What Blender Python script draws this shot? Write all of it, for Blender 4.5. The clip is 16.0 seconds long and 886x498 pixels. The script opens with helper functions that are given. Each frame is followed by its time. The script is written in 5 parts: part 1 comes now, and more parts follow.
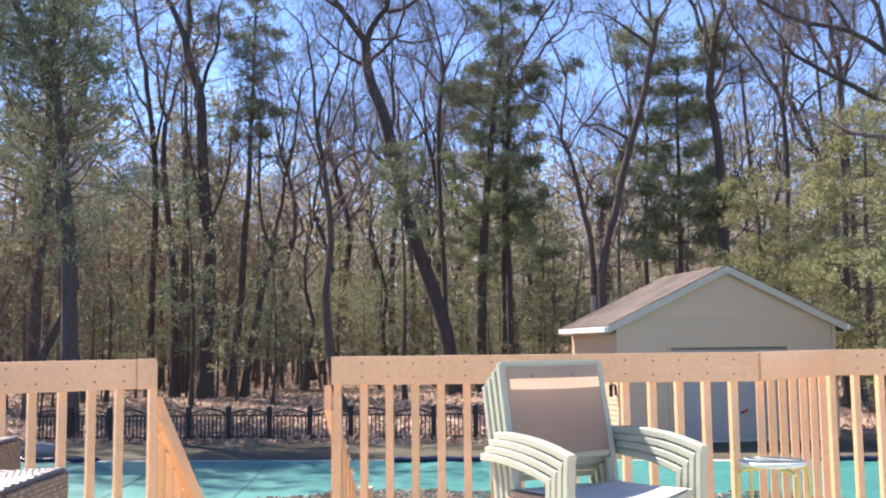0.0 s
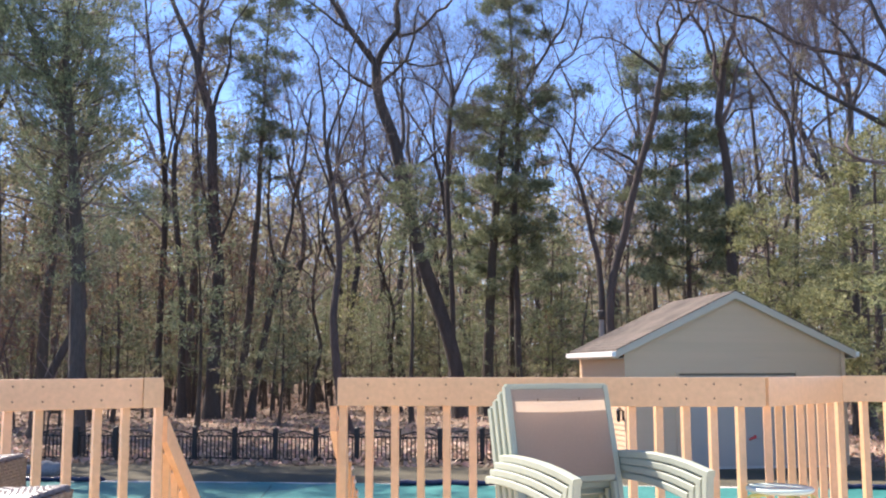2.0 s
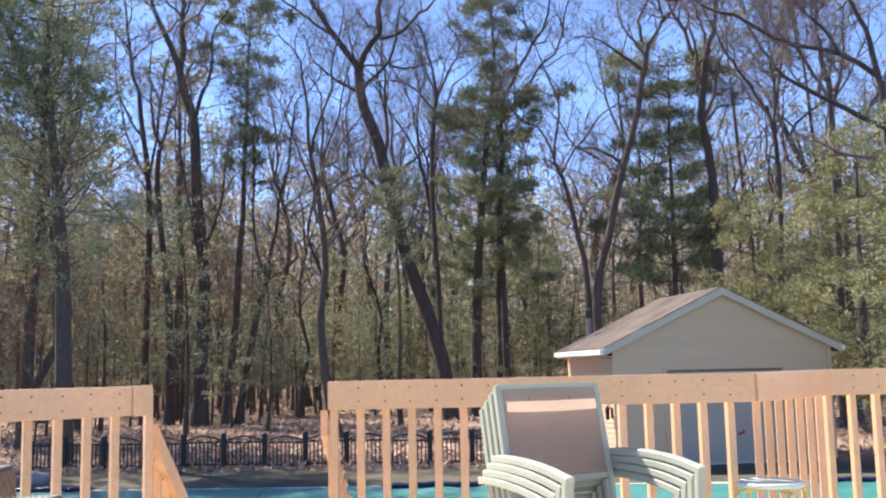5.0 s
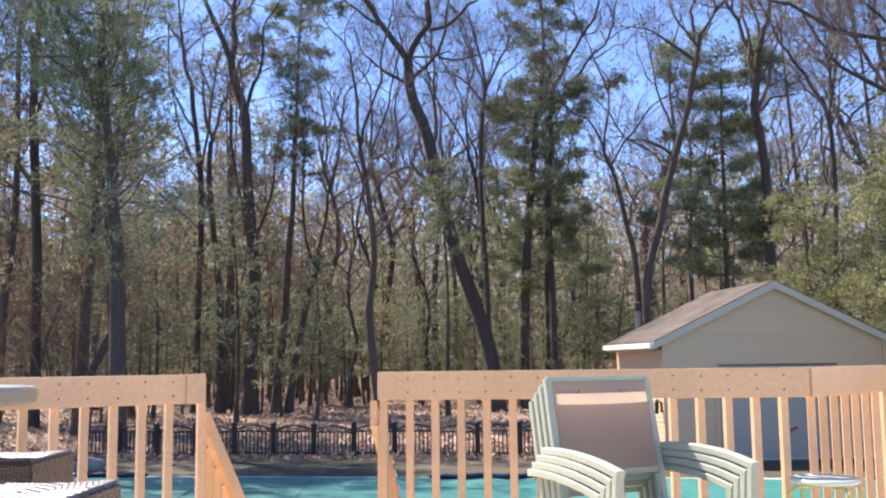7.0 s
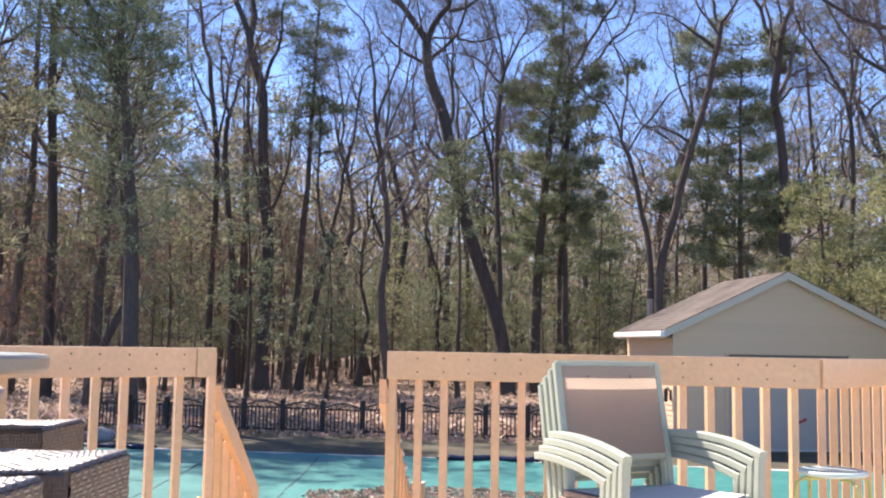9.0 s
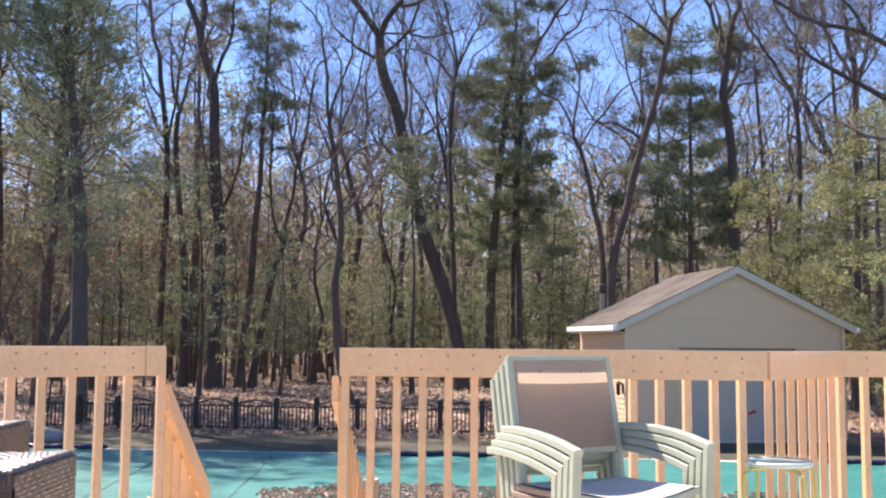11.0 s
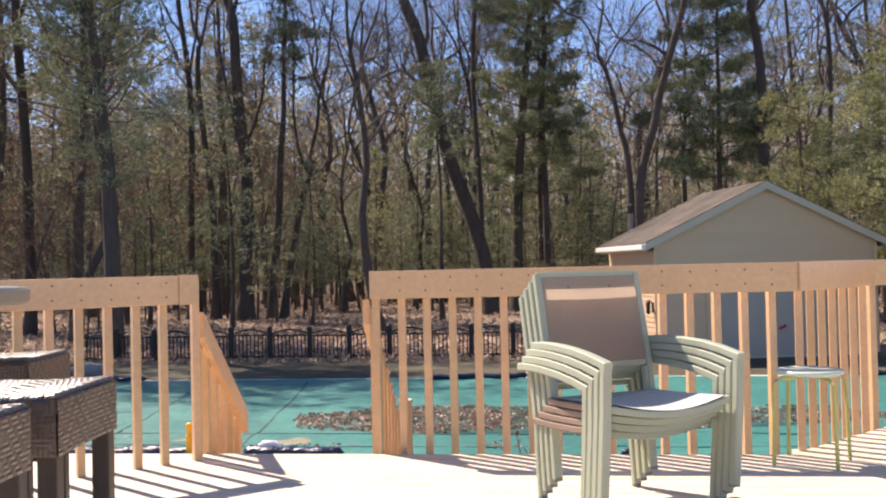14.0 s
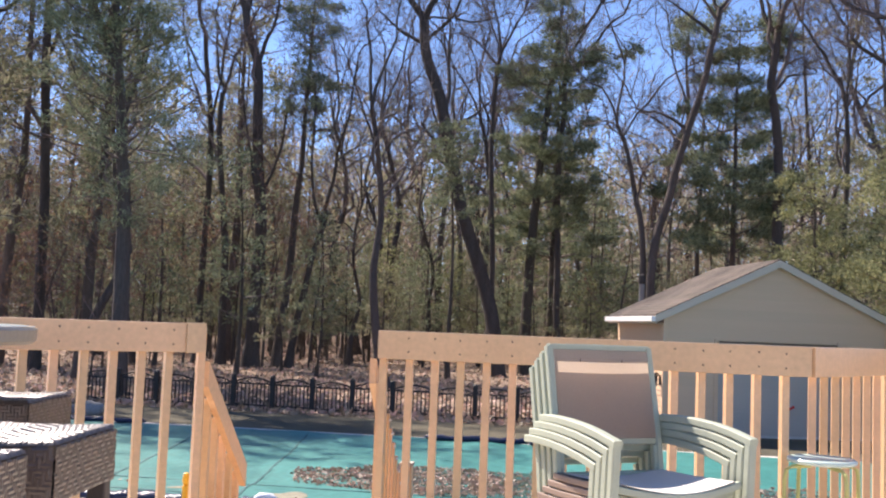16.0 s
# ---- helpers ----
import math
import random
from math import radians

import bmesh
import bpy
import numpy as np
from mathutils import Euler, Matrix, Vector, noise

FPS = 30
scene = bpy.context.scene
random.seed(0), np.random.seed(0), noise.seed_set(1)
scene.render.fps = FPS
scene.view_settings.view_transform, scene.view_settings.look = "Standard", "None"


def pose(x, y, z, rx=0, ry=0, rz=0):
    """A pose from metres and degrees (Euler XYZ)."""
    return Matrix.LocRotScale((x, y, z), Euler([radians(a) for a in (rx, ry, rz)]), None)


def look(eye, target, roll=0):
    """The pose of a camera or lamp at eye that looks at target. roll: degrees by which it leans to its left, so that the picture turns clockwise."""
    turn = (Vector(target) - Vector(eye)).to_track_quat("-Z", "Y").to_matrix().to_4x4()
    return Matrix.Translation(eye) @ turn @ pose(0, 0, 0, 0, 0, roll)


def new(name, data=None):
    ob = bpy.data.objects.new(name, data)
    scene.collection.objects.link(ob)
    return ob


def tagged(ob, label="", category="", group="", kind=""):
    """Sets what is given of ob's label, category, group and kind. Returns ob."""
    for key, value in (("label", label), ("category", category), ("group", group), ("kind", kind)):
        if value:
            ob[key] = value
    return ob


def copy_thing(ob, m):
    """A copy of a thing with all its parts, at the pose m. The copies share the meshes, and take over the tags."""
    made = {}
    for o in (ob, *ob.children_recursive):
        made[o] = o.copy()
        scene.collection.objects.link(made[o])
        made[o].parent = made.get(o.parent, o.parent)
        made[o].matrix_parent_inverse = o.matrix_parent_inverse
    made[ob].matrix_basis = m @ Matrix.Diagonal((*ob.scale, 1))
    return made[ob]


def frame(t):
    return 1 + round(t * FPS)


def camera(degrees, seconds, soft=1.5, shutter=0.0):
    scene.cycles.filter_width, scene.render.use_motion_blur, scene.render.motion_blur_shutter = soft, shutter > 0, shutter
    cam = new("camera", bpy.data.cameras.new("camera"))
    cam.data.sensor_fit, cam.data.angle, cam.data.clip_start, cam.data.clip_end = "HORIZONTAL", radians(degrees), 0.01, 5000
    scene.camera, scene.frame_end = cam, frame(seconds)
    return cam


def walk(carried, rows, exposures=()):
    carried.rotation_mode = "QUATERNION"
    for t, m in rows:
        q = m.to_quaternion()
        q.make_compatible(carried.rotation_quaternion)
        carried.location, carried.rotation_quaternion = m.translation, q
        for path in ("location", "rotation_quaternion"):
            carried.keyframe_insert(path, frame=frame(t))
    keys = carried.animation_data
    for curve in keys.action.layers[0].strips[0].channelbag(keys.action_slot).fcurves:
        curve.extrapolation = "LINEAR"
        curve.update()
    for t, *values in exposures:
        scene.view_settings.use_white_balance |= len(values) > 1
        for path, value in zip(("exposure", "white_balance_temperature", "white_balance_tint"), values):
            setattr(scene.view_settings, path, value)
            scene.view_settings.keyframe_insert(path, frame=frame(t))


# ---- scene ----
cam = camera(48.0, 16.0, soft=2.15)
PATH = [
    (0, (0.227, 0.155, 1.006), (0.047, 2.138, 1.197), -0.7),
    (0.5, (0.222, 0.156, 1.003), (0.019, 2.134, 1.213), -0.0),
    (1, (0.231, 0.15, 1.007), (0.022, 2.125, 1.247), 0.4),
    (1.5, (0.234, 0.147, 1.005), (0.037, 2.122, 1.249), 0.2),
    (2, (0.233, 0.148, 1.0), (0.037, 2.125, 1.237), -0.1),
    (2.5, (0.215, 0.15, 0.991), (-0.015, 2.124, 1.223), -0.3),
    (3, (0.228, 0.142, 0.997), (-0.003, 2.117, 1.212), -0.3),
    (3.5, (0.234, 0.149, 1.007), (0.03, 2.126, 1.237), -0.1),
    (4, (0.233, 0.146, 1.003), (0.048, 2.124, 1.24), -0.4),
    (4.2, (0.226, 0.146, 1.0), (0.054, 2.124, 1.24), -0.9),
    (6.3, (0.222, 0.143, 1.008), (0.056, 2.121, 1.246), -1.4),
    (6.5, (0.231, 0.143, 1.011), (0.056, 2.12, 1.251), -1.3),
    (7, (0.214, 0.146, 0.999), (-0.05, 2.116, 1.224), -0.7),
    (7.5, (0.213, 0.134, 0.992), (-0.08, 2.101, 1.203), 0.0),
    (8, (0.212, 0.137, 0.988), (-0.098, 2.104, 1.175), -0.2),
    (8.5, (0.21, 0.152, 0.991), (-0.096, 2.119, 1.176), 0.8),
    (9, (0.214, 0.152, 0.994), (-0.077, 2.122, 1.183), 1.0),
    (9.2, (0.218, 0.157, 0.995), (-0.046, 2.129, 1.203), 1.0),
    (11.3, (0.226, 0.156, 0.994), (0.028, 2.134, 1.174), 0.5),
    (11.5, (0.231, 0.156, 0.995), (0.031, 2.138, 1.177), 0.6),
    (12, (0.227, 0.159, 0.989), (0.028, 2.141, 1.159), 0.7),
    (12.5, (0.241, 0.154, 0.986), (0.044, 2.138, 1.143), 0.2),
    (13, (0.256, 0.151, 0.982), (0.098, 2.142, 1.08), -1.8),
    (13.5, (0.242, 0.152, 0.977), (0.047, 2.141, 1.053), -1.9),
    (14, (0.229, 0.153, 0.967), (-0.027, 2.136, 1.002), -1.3),
    (14.5, (0.205, 0.156, 0.963), (-0.096, 2.133, 0.986), 0.7),
    (15, (0.201, 0.147, 0.966), (-0.121, 2.121, 0.999), 1.7),
    (15.5, (0.218, 0.143, 0.972), (-0.083, 2.12, 1.034), 0.9),
    (16, (0.205, 0.186, 0.993), (-0.071, 2.161, 1.144), 2.2),
]
walk(cam, [(t, look(e, a, r)) for t, e, a, r in PATH],
     exposures=[(0, 1.54, 6850, 19), (1.0, 1.57, 6830, 18.5), (1.6, 1.47, 6800, 18.5), (9.0, 1.45, 6830, 19.5), (12.4, 1.28, 7120, 19.5), (13.0, 0.94, 7450, 19.5), (13.5, 1.05, 7450, 19.5), (14.0, 0.99, 7480, 19.5), (14.5, 1.05, 7450, 19.5), (15.0, 0.99, 7450, 19.5), (15.5, 1.04, 7320, 19.5), (16.0, 1.2, 6930, 19.5)])

# ---- world, sun ----
SUN_DIR = Vector((-0.808 * math.cos(radians(48.2)), 0.589 * math.cos(radians(48.2)), math.sin(radians(48.2)))).normalized()
world = bpy.data.worlds.new("world")
scene.world = world
world.use_nodes = True
wn, wl = world.node_tree.nodes, world.node_tree.links
sky = wn.new("ShaderNodeTexSky")
sky.sky_type = "NISHITA"
sky.sun_disc = False
sky.sun_elevation = radians(48.2)
sky.sun_rotation = math.atan2(SUN_DIR.x, SUN_DIR.y)
sky.altitude, sky.air_density, sky.dust_density, sky.ozone_density = 2500.0, 1.0, 0.0, 7.0
wl.new(sky.outputs[0], wn["Background"].inputs[0])
wn["Background"].inputs[1].default_value = 0.111
sun = new("sun", bpy.data.lights.new("sun", "SUN"))
sun.data.energy, sun.data.angle, sun.data.color = 4.7, radians(0.55), (1.0, 0.94, 0.85)
sun.rotation_euler = (-SUN_DIR).to_track_quat("-Z", "Y").to_euler()


# ---- materials ----
def mat(name, base, rough=0.6, metal=0.0, spread=0.25, scale=4.0, fine=60.0, bump=0.2, bump_size=0.01,
        second=None, stretch=(1, 1, 1), rand=0.0, island=0.0, translucent=0.0, spec=0.5):
    """A procedural surface: base colour varied at two scales, grain relief, variation per object or per island."""
    m = bpy.data.materials.new(name)
    m.use_nodes = True
    n, l = m.node_tree.nodes, m.node_tree.links
    p = n["Principled BSDF"]
    tc = n.new("ShaderNodeTexCoord")
    mp = n.new("ShaderNodeMapping")
    mp.inputs["Scale"].default_value = stretch
    l.new(tc.outputs["Object"], mp.inputs[0])
    big, small = n.new("ShaderNodeTexNoise"), n.new("ShaderNodeTexNoise")
    for t, s, d in ((big, scale, 4), (small, fine, 3)):
        l.new(mp.outputs[0], t.inputs["Vector"])
        t.inputs["Scale"].default_value, t.inputs["Detail"].default_value = s, d
    ramp = n.new("ShaderNodeValToRGB")
    lo = tuple(c * (1 - spread) for c in base)
    hi = second or tuple(min(1, c * (1 + spread)) for c in base)
    ramp.color_ramp.elements[0].position, ramp.color_ramp.elements[1].position = 0.3, 0.7
    ramp.color_ramp.elements[0].color, ramp.color_ramp.elements[1].color = (*lo, 1), (*hi, 1)
    mixf = n.new("ShaderNodeMath")
    mixf.operation = "MULTIPLY_ADD"
    l.new(small.outputs[0], mixf.inputs[0])
    mixf.inputs[1].default_value = 0.5
    half = n.new("ShaderNodeMath")
    half.operation = "MULTIPLY"
    half.inputs[1].default_value = 0.5
    l.new(big.outputs[0], half.inputs[0])
    l.new(half.outputs[0], mixf.inputs[2])
    l.new(mixf.outputs[0], ramp.inputs[0])
    out = ramp.outputs[0]
    if rand or island:
        hsv = n.new("ShaderNodeHueSaturation")
        src = n.new("ShaderNodeObjectInfo").outputs["Random"] if rand else n.new("ShaderNodeNewGeometry").outputs["Random Per Island"]
        mr = n.new("ShaderNodeMapRange")
        amount = rand or island
        mr.inputs[3].default_value, mr.inputs[4].default_value = 1 - amount, 1 + amount
        l.new(src, mr.inputs[0])
        l.new(mr.outputs[0], hsv.inputs["Value"])
        mh = n.new("ShaderNodeMapRange")
        mh.inputs[3].default_value, mh.inputs[4].default_value = 0.5 + amount * 0.06, 0.5 - amount * 0.06
        l.new(src, mh.inputs[0])
        l.new(mh.outputs[0], hsv.inputs["Hue"])
        l.new(out, hsv.inputs["Color"])
        out = hsv.outputs[0]
    l.new(out, p.inputs["Base Color"])
    p.inputs["Roughness"].default_value, p.inputs["Metallic"].default_value = rough, metal
    p.inputs["Specular IOR Level"].default_value = spec
    if bump:
        b = n.new("ShaderNodeBump")
        b.inputs["Strength"].default_value, b.inputs["Distance"].default_value = bump, bump_size
        l.new(small.outputs[0], b.inputs["Height"])
        l.new(b.outputs[0], p.inputs["Normal"])
    if translucent:
        tr, mx = n.new("ShaderNodeBsdfTranslucent"), n.new("ShaderNodeMixShader")
        l.new(out, tr.inputs[0])
        mx.inputs[0].default_value = translucent
        l.new(p.outputs[0], mx.inputs[1])
        l.new(tr.outputs[0], mx.inputs[2])
        l.new(mx.outputs[0], n["Material Output"].inputs[0])
    return m


def ground_mat():
    """Dull spring grass near the pool, passing into brown fallen leaves under the trees."""
    m = mat("ground_soil", (0.06, 0.056, 0.034), rough=0.95, spread=0.5, scale=0.6, fine=14, bump=0.6, bump_size=0.05, second=(0.115, 0.10, 0.058))
    n, l = m.node_tree.nodes, m.node_tree.links
    p = n["Principled BSDF"]
    grass = p.inputs["Base Color"].links[0].from_socket
    tc = n.new("ShaderNodeTexCoord")
    sp = n.new("ShaderNodeSeparateXYZ")
    l.new(tc.outputs["Object"], sp.inputs[0])
    mr = n.new("ShaderNodeMapRange")
    mr.inputs[1].default_value, mr.inputs[2].default_value = 22.4, 23.8
    l.new(sp.outputs[1], mr.inputs[0])
    vor = n.new("ShaderNodeTexVoronoi")
    vor.inputs["Scale"].default_value = 7.0
    l.new(tc.outputs["Object"], vor.inputs["Vector"])
    ramp = n.new("ShaderNodeValToRGB")
    e = ramp.color_ramp.elements
    e[0].color, e[1].color = (0.10, 0.062, 0.04, 1), (0.38, 0.27, 0.19, 1)
    l.new(vor.outputs["Color"], ramp.inputs[0])
    mx = n.new("ShaderNodeMix")
    mx.data_type = "RGBA"
    l.new(mr.outputs[0], mx.inputs[0])
    l.new(grass, mx.inputs[6])
    l.new(ramp.outputs[0], mx.inputs[7])
    l.new(mx.outputs[2], p.inputs["Base Color"])
    return m


WOOD = mat("cedar_stain", (0.665, 0.41, 0.21), rough=0.48, spec=0.75, spread=0.14, scale=2.5, fine=35, bump=0.25, bump_size=0.004, stretch=(1, 1, 1), rand=0.10)
DECK = mat("deck_board_wood", (0.66, 0.56, 0.44), rough=0.7, spread=0.15, scale=2, fine=30, bump=0.3, bump_size=0.004, stretch=(0.25, 2.5, 2.5), rand=0.09)
WOOD.node_tree.nodes["Principled BSDF"].inputs["Coat Weight"].default_value = 0.6
WOOD.node_tree.nodes["Principled BSDF"].inputs["Coat Roughness"].default_value = 0.42
SCREW = mat("screw_steel", (0.12, 0.08, 0.06), rough=0.5, metal=0.6, bump=0)
SAGE = mat("sage_paint", (0.37, 0.405, 0.315), rough=0.6, spec=0.25, spread=0.06, scale=6, fine=90, bump=0.05, bump_size=0.001)
SLING = mat("sling_mesh", (0.60, 0.49, 0.39), rough=0.7, spread=0.10, scale=3, fine=220, bump=0.3, bump_size=0.002, translucent=0.6)
HEM = mat("doubled_sling_hem", (0.53, 0.43, 0.34), rough=0.7, spread=0.10, scale=3, fine=220, bump=0.3, bump_size=0.002, translucent=0.5)
SEAT = mat("sling_seat_mesh", (0.62, 0.6, 0.57), rough=0.6, spread=0.12, scale=3, fine=220, bump=0.4, bump_size=0.002)
LIME = mat("lime_paint", (0.50, 0.48, 0.17), rough=0.35, spread=0.06, bump=0.05)
SEAT_SIDE = mat("sling_hem", (0.25, 0.18, 0.14), rough=0.7, spread=0.15, fine=200, bump=0.3, bump_size=0.002)
MINT = mat("mint_top", (0.55, 0.68, 0.60), rough=0.25, spread=0.1, bump=0.05)
WICKER = mat("wicker_cane", (0.088, 0.062, 0.05), spec=0.6, rough=0.33, spread=0.35, scale=9, fine=90, bump=0.1, bump_size=0.001)
WICKER.node_tree.nodes["Principled BSDF"].inputs["Coat Weight"].default_value = 0.35
WICKER.node_tree.nodes["Principled BSDF"].inputs["Coat Roughness"].default_value = 0.28
# Cane of the stool seats, slightly darker and rougher than the aprons.
SEAT_CANE = mat("stool_seat_cane", (0.075, 0.06, 0.052), spec=0.7, rough=0.4, spread=0.3, scale=9, fine=90, bump=0.1, bump_size=0.001)
SEAT_CANE.node_tree.nodes["Principled BSDF"].inputs["Coat Weight"].default_value = 0.25
SEAT_CANE.node_tree.nodes["Principled BSDF"].inputs["Coat Roughness"].default_value = 0.3
STOOL_LEG = mat("stool_leg_cane", (0.045, 0.032, 0.028), rough=0.5, spread=0.3, fine=150, bump=0.5, bump_size=0.002)
TABLE_EDGE = mat("table_rim_metal", (0.30, 0.26, 0.20), rough=0.4, spread=0.1, bump=0.1)
TABLE_TOP = mat("table_frosted_glass", (0.45, 0.52, 0.50), rough=0.22, spread=0.15, scale=8, bump=0.2, bump_size=0.002)
POT = mat("planter_clay", (0.42, 0.30, 0.24), rough=0.7, spread=0.12, scale=5, fine=60, bump=0.15, bump_size=0.003)
SOIL = mat("potting_soil", (0.05, 0.035, 0.025), rough=0.95, spread=0.5, fine=90, bump=1.0, bump_size=0.01)
GROUND = ground_mat()
LITTER = mat("dry_leaf", (0.4, 0.29, 0.215), rough=0.7, spread=0.3, scale=3, fine=40, bump=0.1, island=0.55, translucent=0.2)
PILE = mat("damp_leaf", (0.28, 0.2, 0.15), rough=0.6, spread=0.35, scale=3, fine=40, bump=0.1, island=0.5, translucent=0.25)
PUDDLE = mat("shallow_puddle", (0.042, 0.125, 0.118), rough=0.18, spread=0.4, scale=1.2, fine=12, bump=0.08, bump_size=0.01)
COVER = mat("pool_cover_teal", (0.018, 0.165, 0.15), rough=0.5, spread=0.3, scale=0.45, fine=9, bump=0.25, bump_size=0.03, second=(0.042, 0.245, 0.215))
SILT = mat("dried_silt", (0.24, 0.225, 0.16), rough=0.9, spread=0.4, scale=6, fine=50, bump=0.3, bump_size=0.004)
SEAM = mat("pool_cover_seam", (0.02, 0.10, 0.10), rough=0.6, bump=0.2)
BAG = mat("water_tube_vinyl", (0.022, 0.03, 0.065), spec=0.25, rough=0.3, spread=0.4, scale=5, fine=30, bump=0.5, bump_size=0.02)
BAG_W = mat("white_vinyl", (0.7, 0.72, 0.74), rough=0.3, spread=0.1, fine=30, bump=0.4, bump_size=0.02)
COPING = mat("concrete_coping", (0.50, 0.47, 0.42), rough=0.85, spread=0.2, scale=2, fine=40, bump=0.3, bump_size=0.005, rand=0.06)
IRON = mat("black_iron", (0.02, 0.016, 0.014), rough=0.6, metal=0.0, spread=0.2, bump=0.1)
SIDING = mat("vinyl_siding_tan", (0.64, 0.435, 0.278), rough=0.5, spread=0.05, scale=1.5, fine=50, bump=0.05, bump_size=0.002, stretch=(0.3, 0.3, 3), rand=0.025)
TRIM = mat("white_trim", (0.56, 0.46, 0.355), rough=0.5, spread=0.05, scale=3, fine=40, bump=0.05)
DOOR = mat("garage_door_white", (0.43, 0.37, 0.32), rough=0.5, spread=0.04, scale=2, fine=60, bump=0.05)
# Strong mottling: shingle variation together with branch shadows put into the colour.
SHINGLE = mat("roof_shingle", (0.085, 0.067, 0.054), rough=0.9, spread=0.7, scale=1.3, fine=30, bump=0.6, bump_size=0.01, rand=0.14)
GUTTER = mat("white_aluminium", (0.78, 0.76, 0.72), rough=0.4, spread=0.05, scale=3, fine=40, bump=0.05)
LINTEL = mat("brown_flashing", (0.20, 0.14, 0.10), spec=0.1, rough=0.9, bump=0.05)
RED = mat("red_plastic", (0.6, 0.03, 0.03), rough=0.4, bump=0)
YELLOW = mat("yellow_plastic", (0.75, 0.42, 0.03), rough=0.4, spread=0.1, bump=0)
ROCK = mat("boulder_granite", (0.24, 0.23, 0.22), rough=0.85, spread=0.35, scale=4, fine=40, bump=0.6, bump_size=0.02)
PIPE = mat("grey_pvc", (0.17, 0.165, 0.16), rough=0.5, spread=0.1, bump=0.05)
BARK = mat("oak_bark", (0.083, 0.067, 0.059), rough=0.95, spread=0.4, scale=1.2, fine=9, bump=1.0, bump_size=0.05, stretch=(3, 3, 0.6), rand=0.15)
PINE_BARK = mat("pine_bark", (0.1, 0.078, 0.064), rough=0.95, spread=0.4, scale=1.2, fine=8, bump=1.0, bump_size=0.06, stretch=(3, 3, 0.6), rand=0.2)
TWIG = mat("twig_bark", (0.152, 0.118, 0.108), rough=0.9, spread=0.3, scale=0.7, fine=8, bump=0, rand=0.25)
NEEDLE = mat("pine_needle", (0.222, 0.254, 0.155), spec=0.15, rough=0.75, spread=0.5, scale=0.5, fine=3, bump=0, island=0.5, translucent=0.22)
NEEDLE_D = mat("hemlock_needle", (0.275, 0.27, 0.168), spec=0.15, rough=0.75, spread=0.6, scale=0.35, fine=2, bump=0, island=0.5, translucent=0.3)
BRUSH = mat("dry_brush", (0.27, 0.22, 0.175), spec=0.15, rough=0.85, spread=0.4, scale=0.3, fine=2, bump=0, island=0.25, translucent=0.4)
# The needle material again, paler and yellower, with sunlight put into its colour.
NEEDLE_S = mat("sunny_pine_needle", (0.262, 0.275, 0.14), spec=0.2, rough=0.7, spread=0.5, scale=0.5, fine=3, bump=0, island=0.45, translucent=0.35)
# Far leaves and brush paler than the near ones: haze put into the colour.
FAR_LEAF = mat("far_hazed_leaf", (0.355, 0.345, 0.23), spec=0.1, rough=0.85, spread=0.35, scale=0.25, fine=2, bump=0, island=0.3, translucent=0.38)
FAR_BRUSH = mat("far_hazed_brush", (0.44, 0.345, 0.27), spec=0.1, rough=0.85, spread=0.35, scale=0.25, fine=2, bump=0, island=0.25, translucent=0.38)
BEECH = mat("withered_beech_leaf", (0.22, 0.135, 0.085), spec=0.15, rough=0.8, spread=0.3, scale=0.6, fine=4, bump=0, island=0.4, translucent=0.4)


# ---- mesh helpers ----
def part(name, bm, material, parent=None, label=""):
    me = bpy.data.meshes.new(name)
    bm.to_mesh(me)
    bm.free()
    return link_mesh(name, me, material, parent, label)


def link_mesh(name, me, material, parent=None, label=""):
    if not me.materials:
        me.materials.append(material)
    ob = new(name, me)
    ob.parent = parent
    if label:
        ob["label"] = label
    return ob


def thing(name, m, label, category, group="", kind=""):
    ob = new(name)
    ob.empty_display_size = 0.1
    ob.matrix_world = m
    return tagged(ob, label, category, group, kind)


def smooth(ob):
    for f in ob.data.polygons:
        f.use_smooth = True
    return ob


def add_box(bm, lo, hi, bevel=0.0, m=None):
    """A box between two corners, its edges eased by bevel."""
    r = bmesh.ops.create_cube(bm, size=1.0)
    vs = r["verts"]
    c = [(a + b) / 2 for a, b in zip(lo, hi)]
    s = [b - a for a, b in zip(lo, hi)]
    for v in vs:
        v.co = Vector((v.co.x * s[0] + c[0], v.co.y * s[1] + c[1], v.co.z * s[2] + c[2]))
    if bevel:
        es = list({e for v in vs for e in v.link_edges})
        r = bmesh.ops.bevel(bm, geom=es, offset=bevel, segments=2, profile=0.6, affect="EDGES")
        vs = list({v for f in r["faces"] for v in f.verts} | {v for v in vs if v.is_valid})
    if m is not None:
        for v in vs:
            v.co = m @ v.co
    return vs


def box(lo, hi, bevel=0.0, m=None):
    bm = bmesh.new()
    add_box(bm, lo, hi, bevel, m)
    return bm


def prism(points, axis, a, b):
    """A solid from an outline in the two other axes, reaching from a to b along axis."""
    bm = bmesh.new()
    def at(p, t):
        q = list(p)
        q.insert("xyz".index(axis), t)
        return bm.verts.new(q)
    one, two = [at(p, a) for p in points], [at(p, b) for p in points]
    k = len(points)
    bm.faces.new(one)
    bm.faces.new(list(reversed(two)))
    for i in range(k):
        bm.faces.new((one[i], two[i], two[(i + 1) % k], one[(i + 1) % k]))
    bmesh.ops.recalc_face_normals(bm, faces=bm.faces)
    return bm


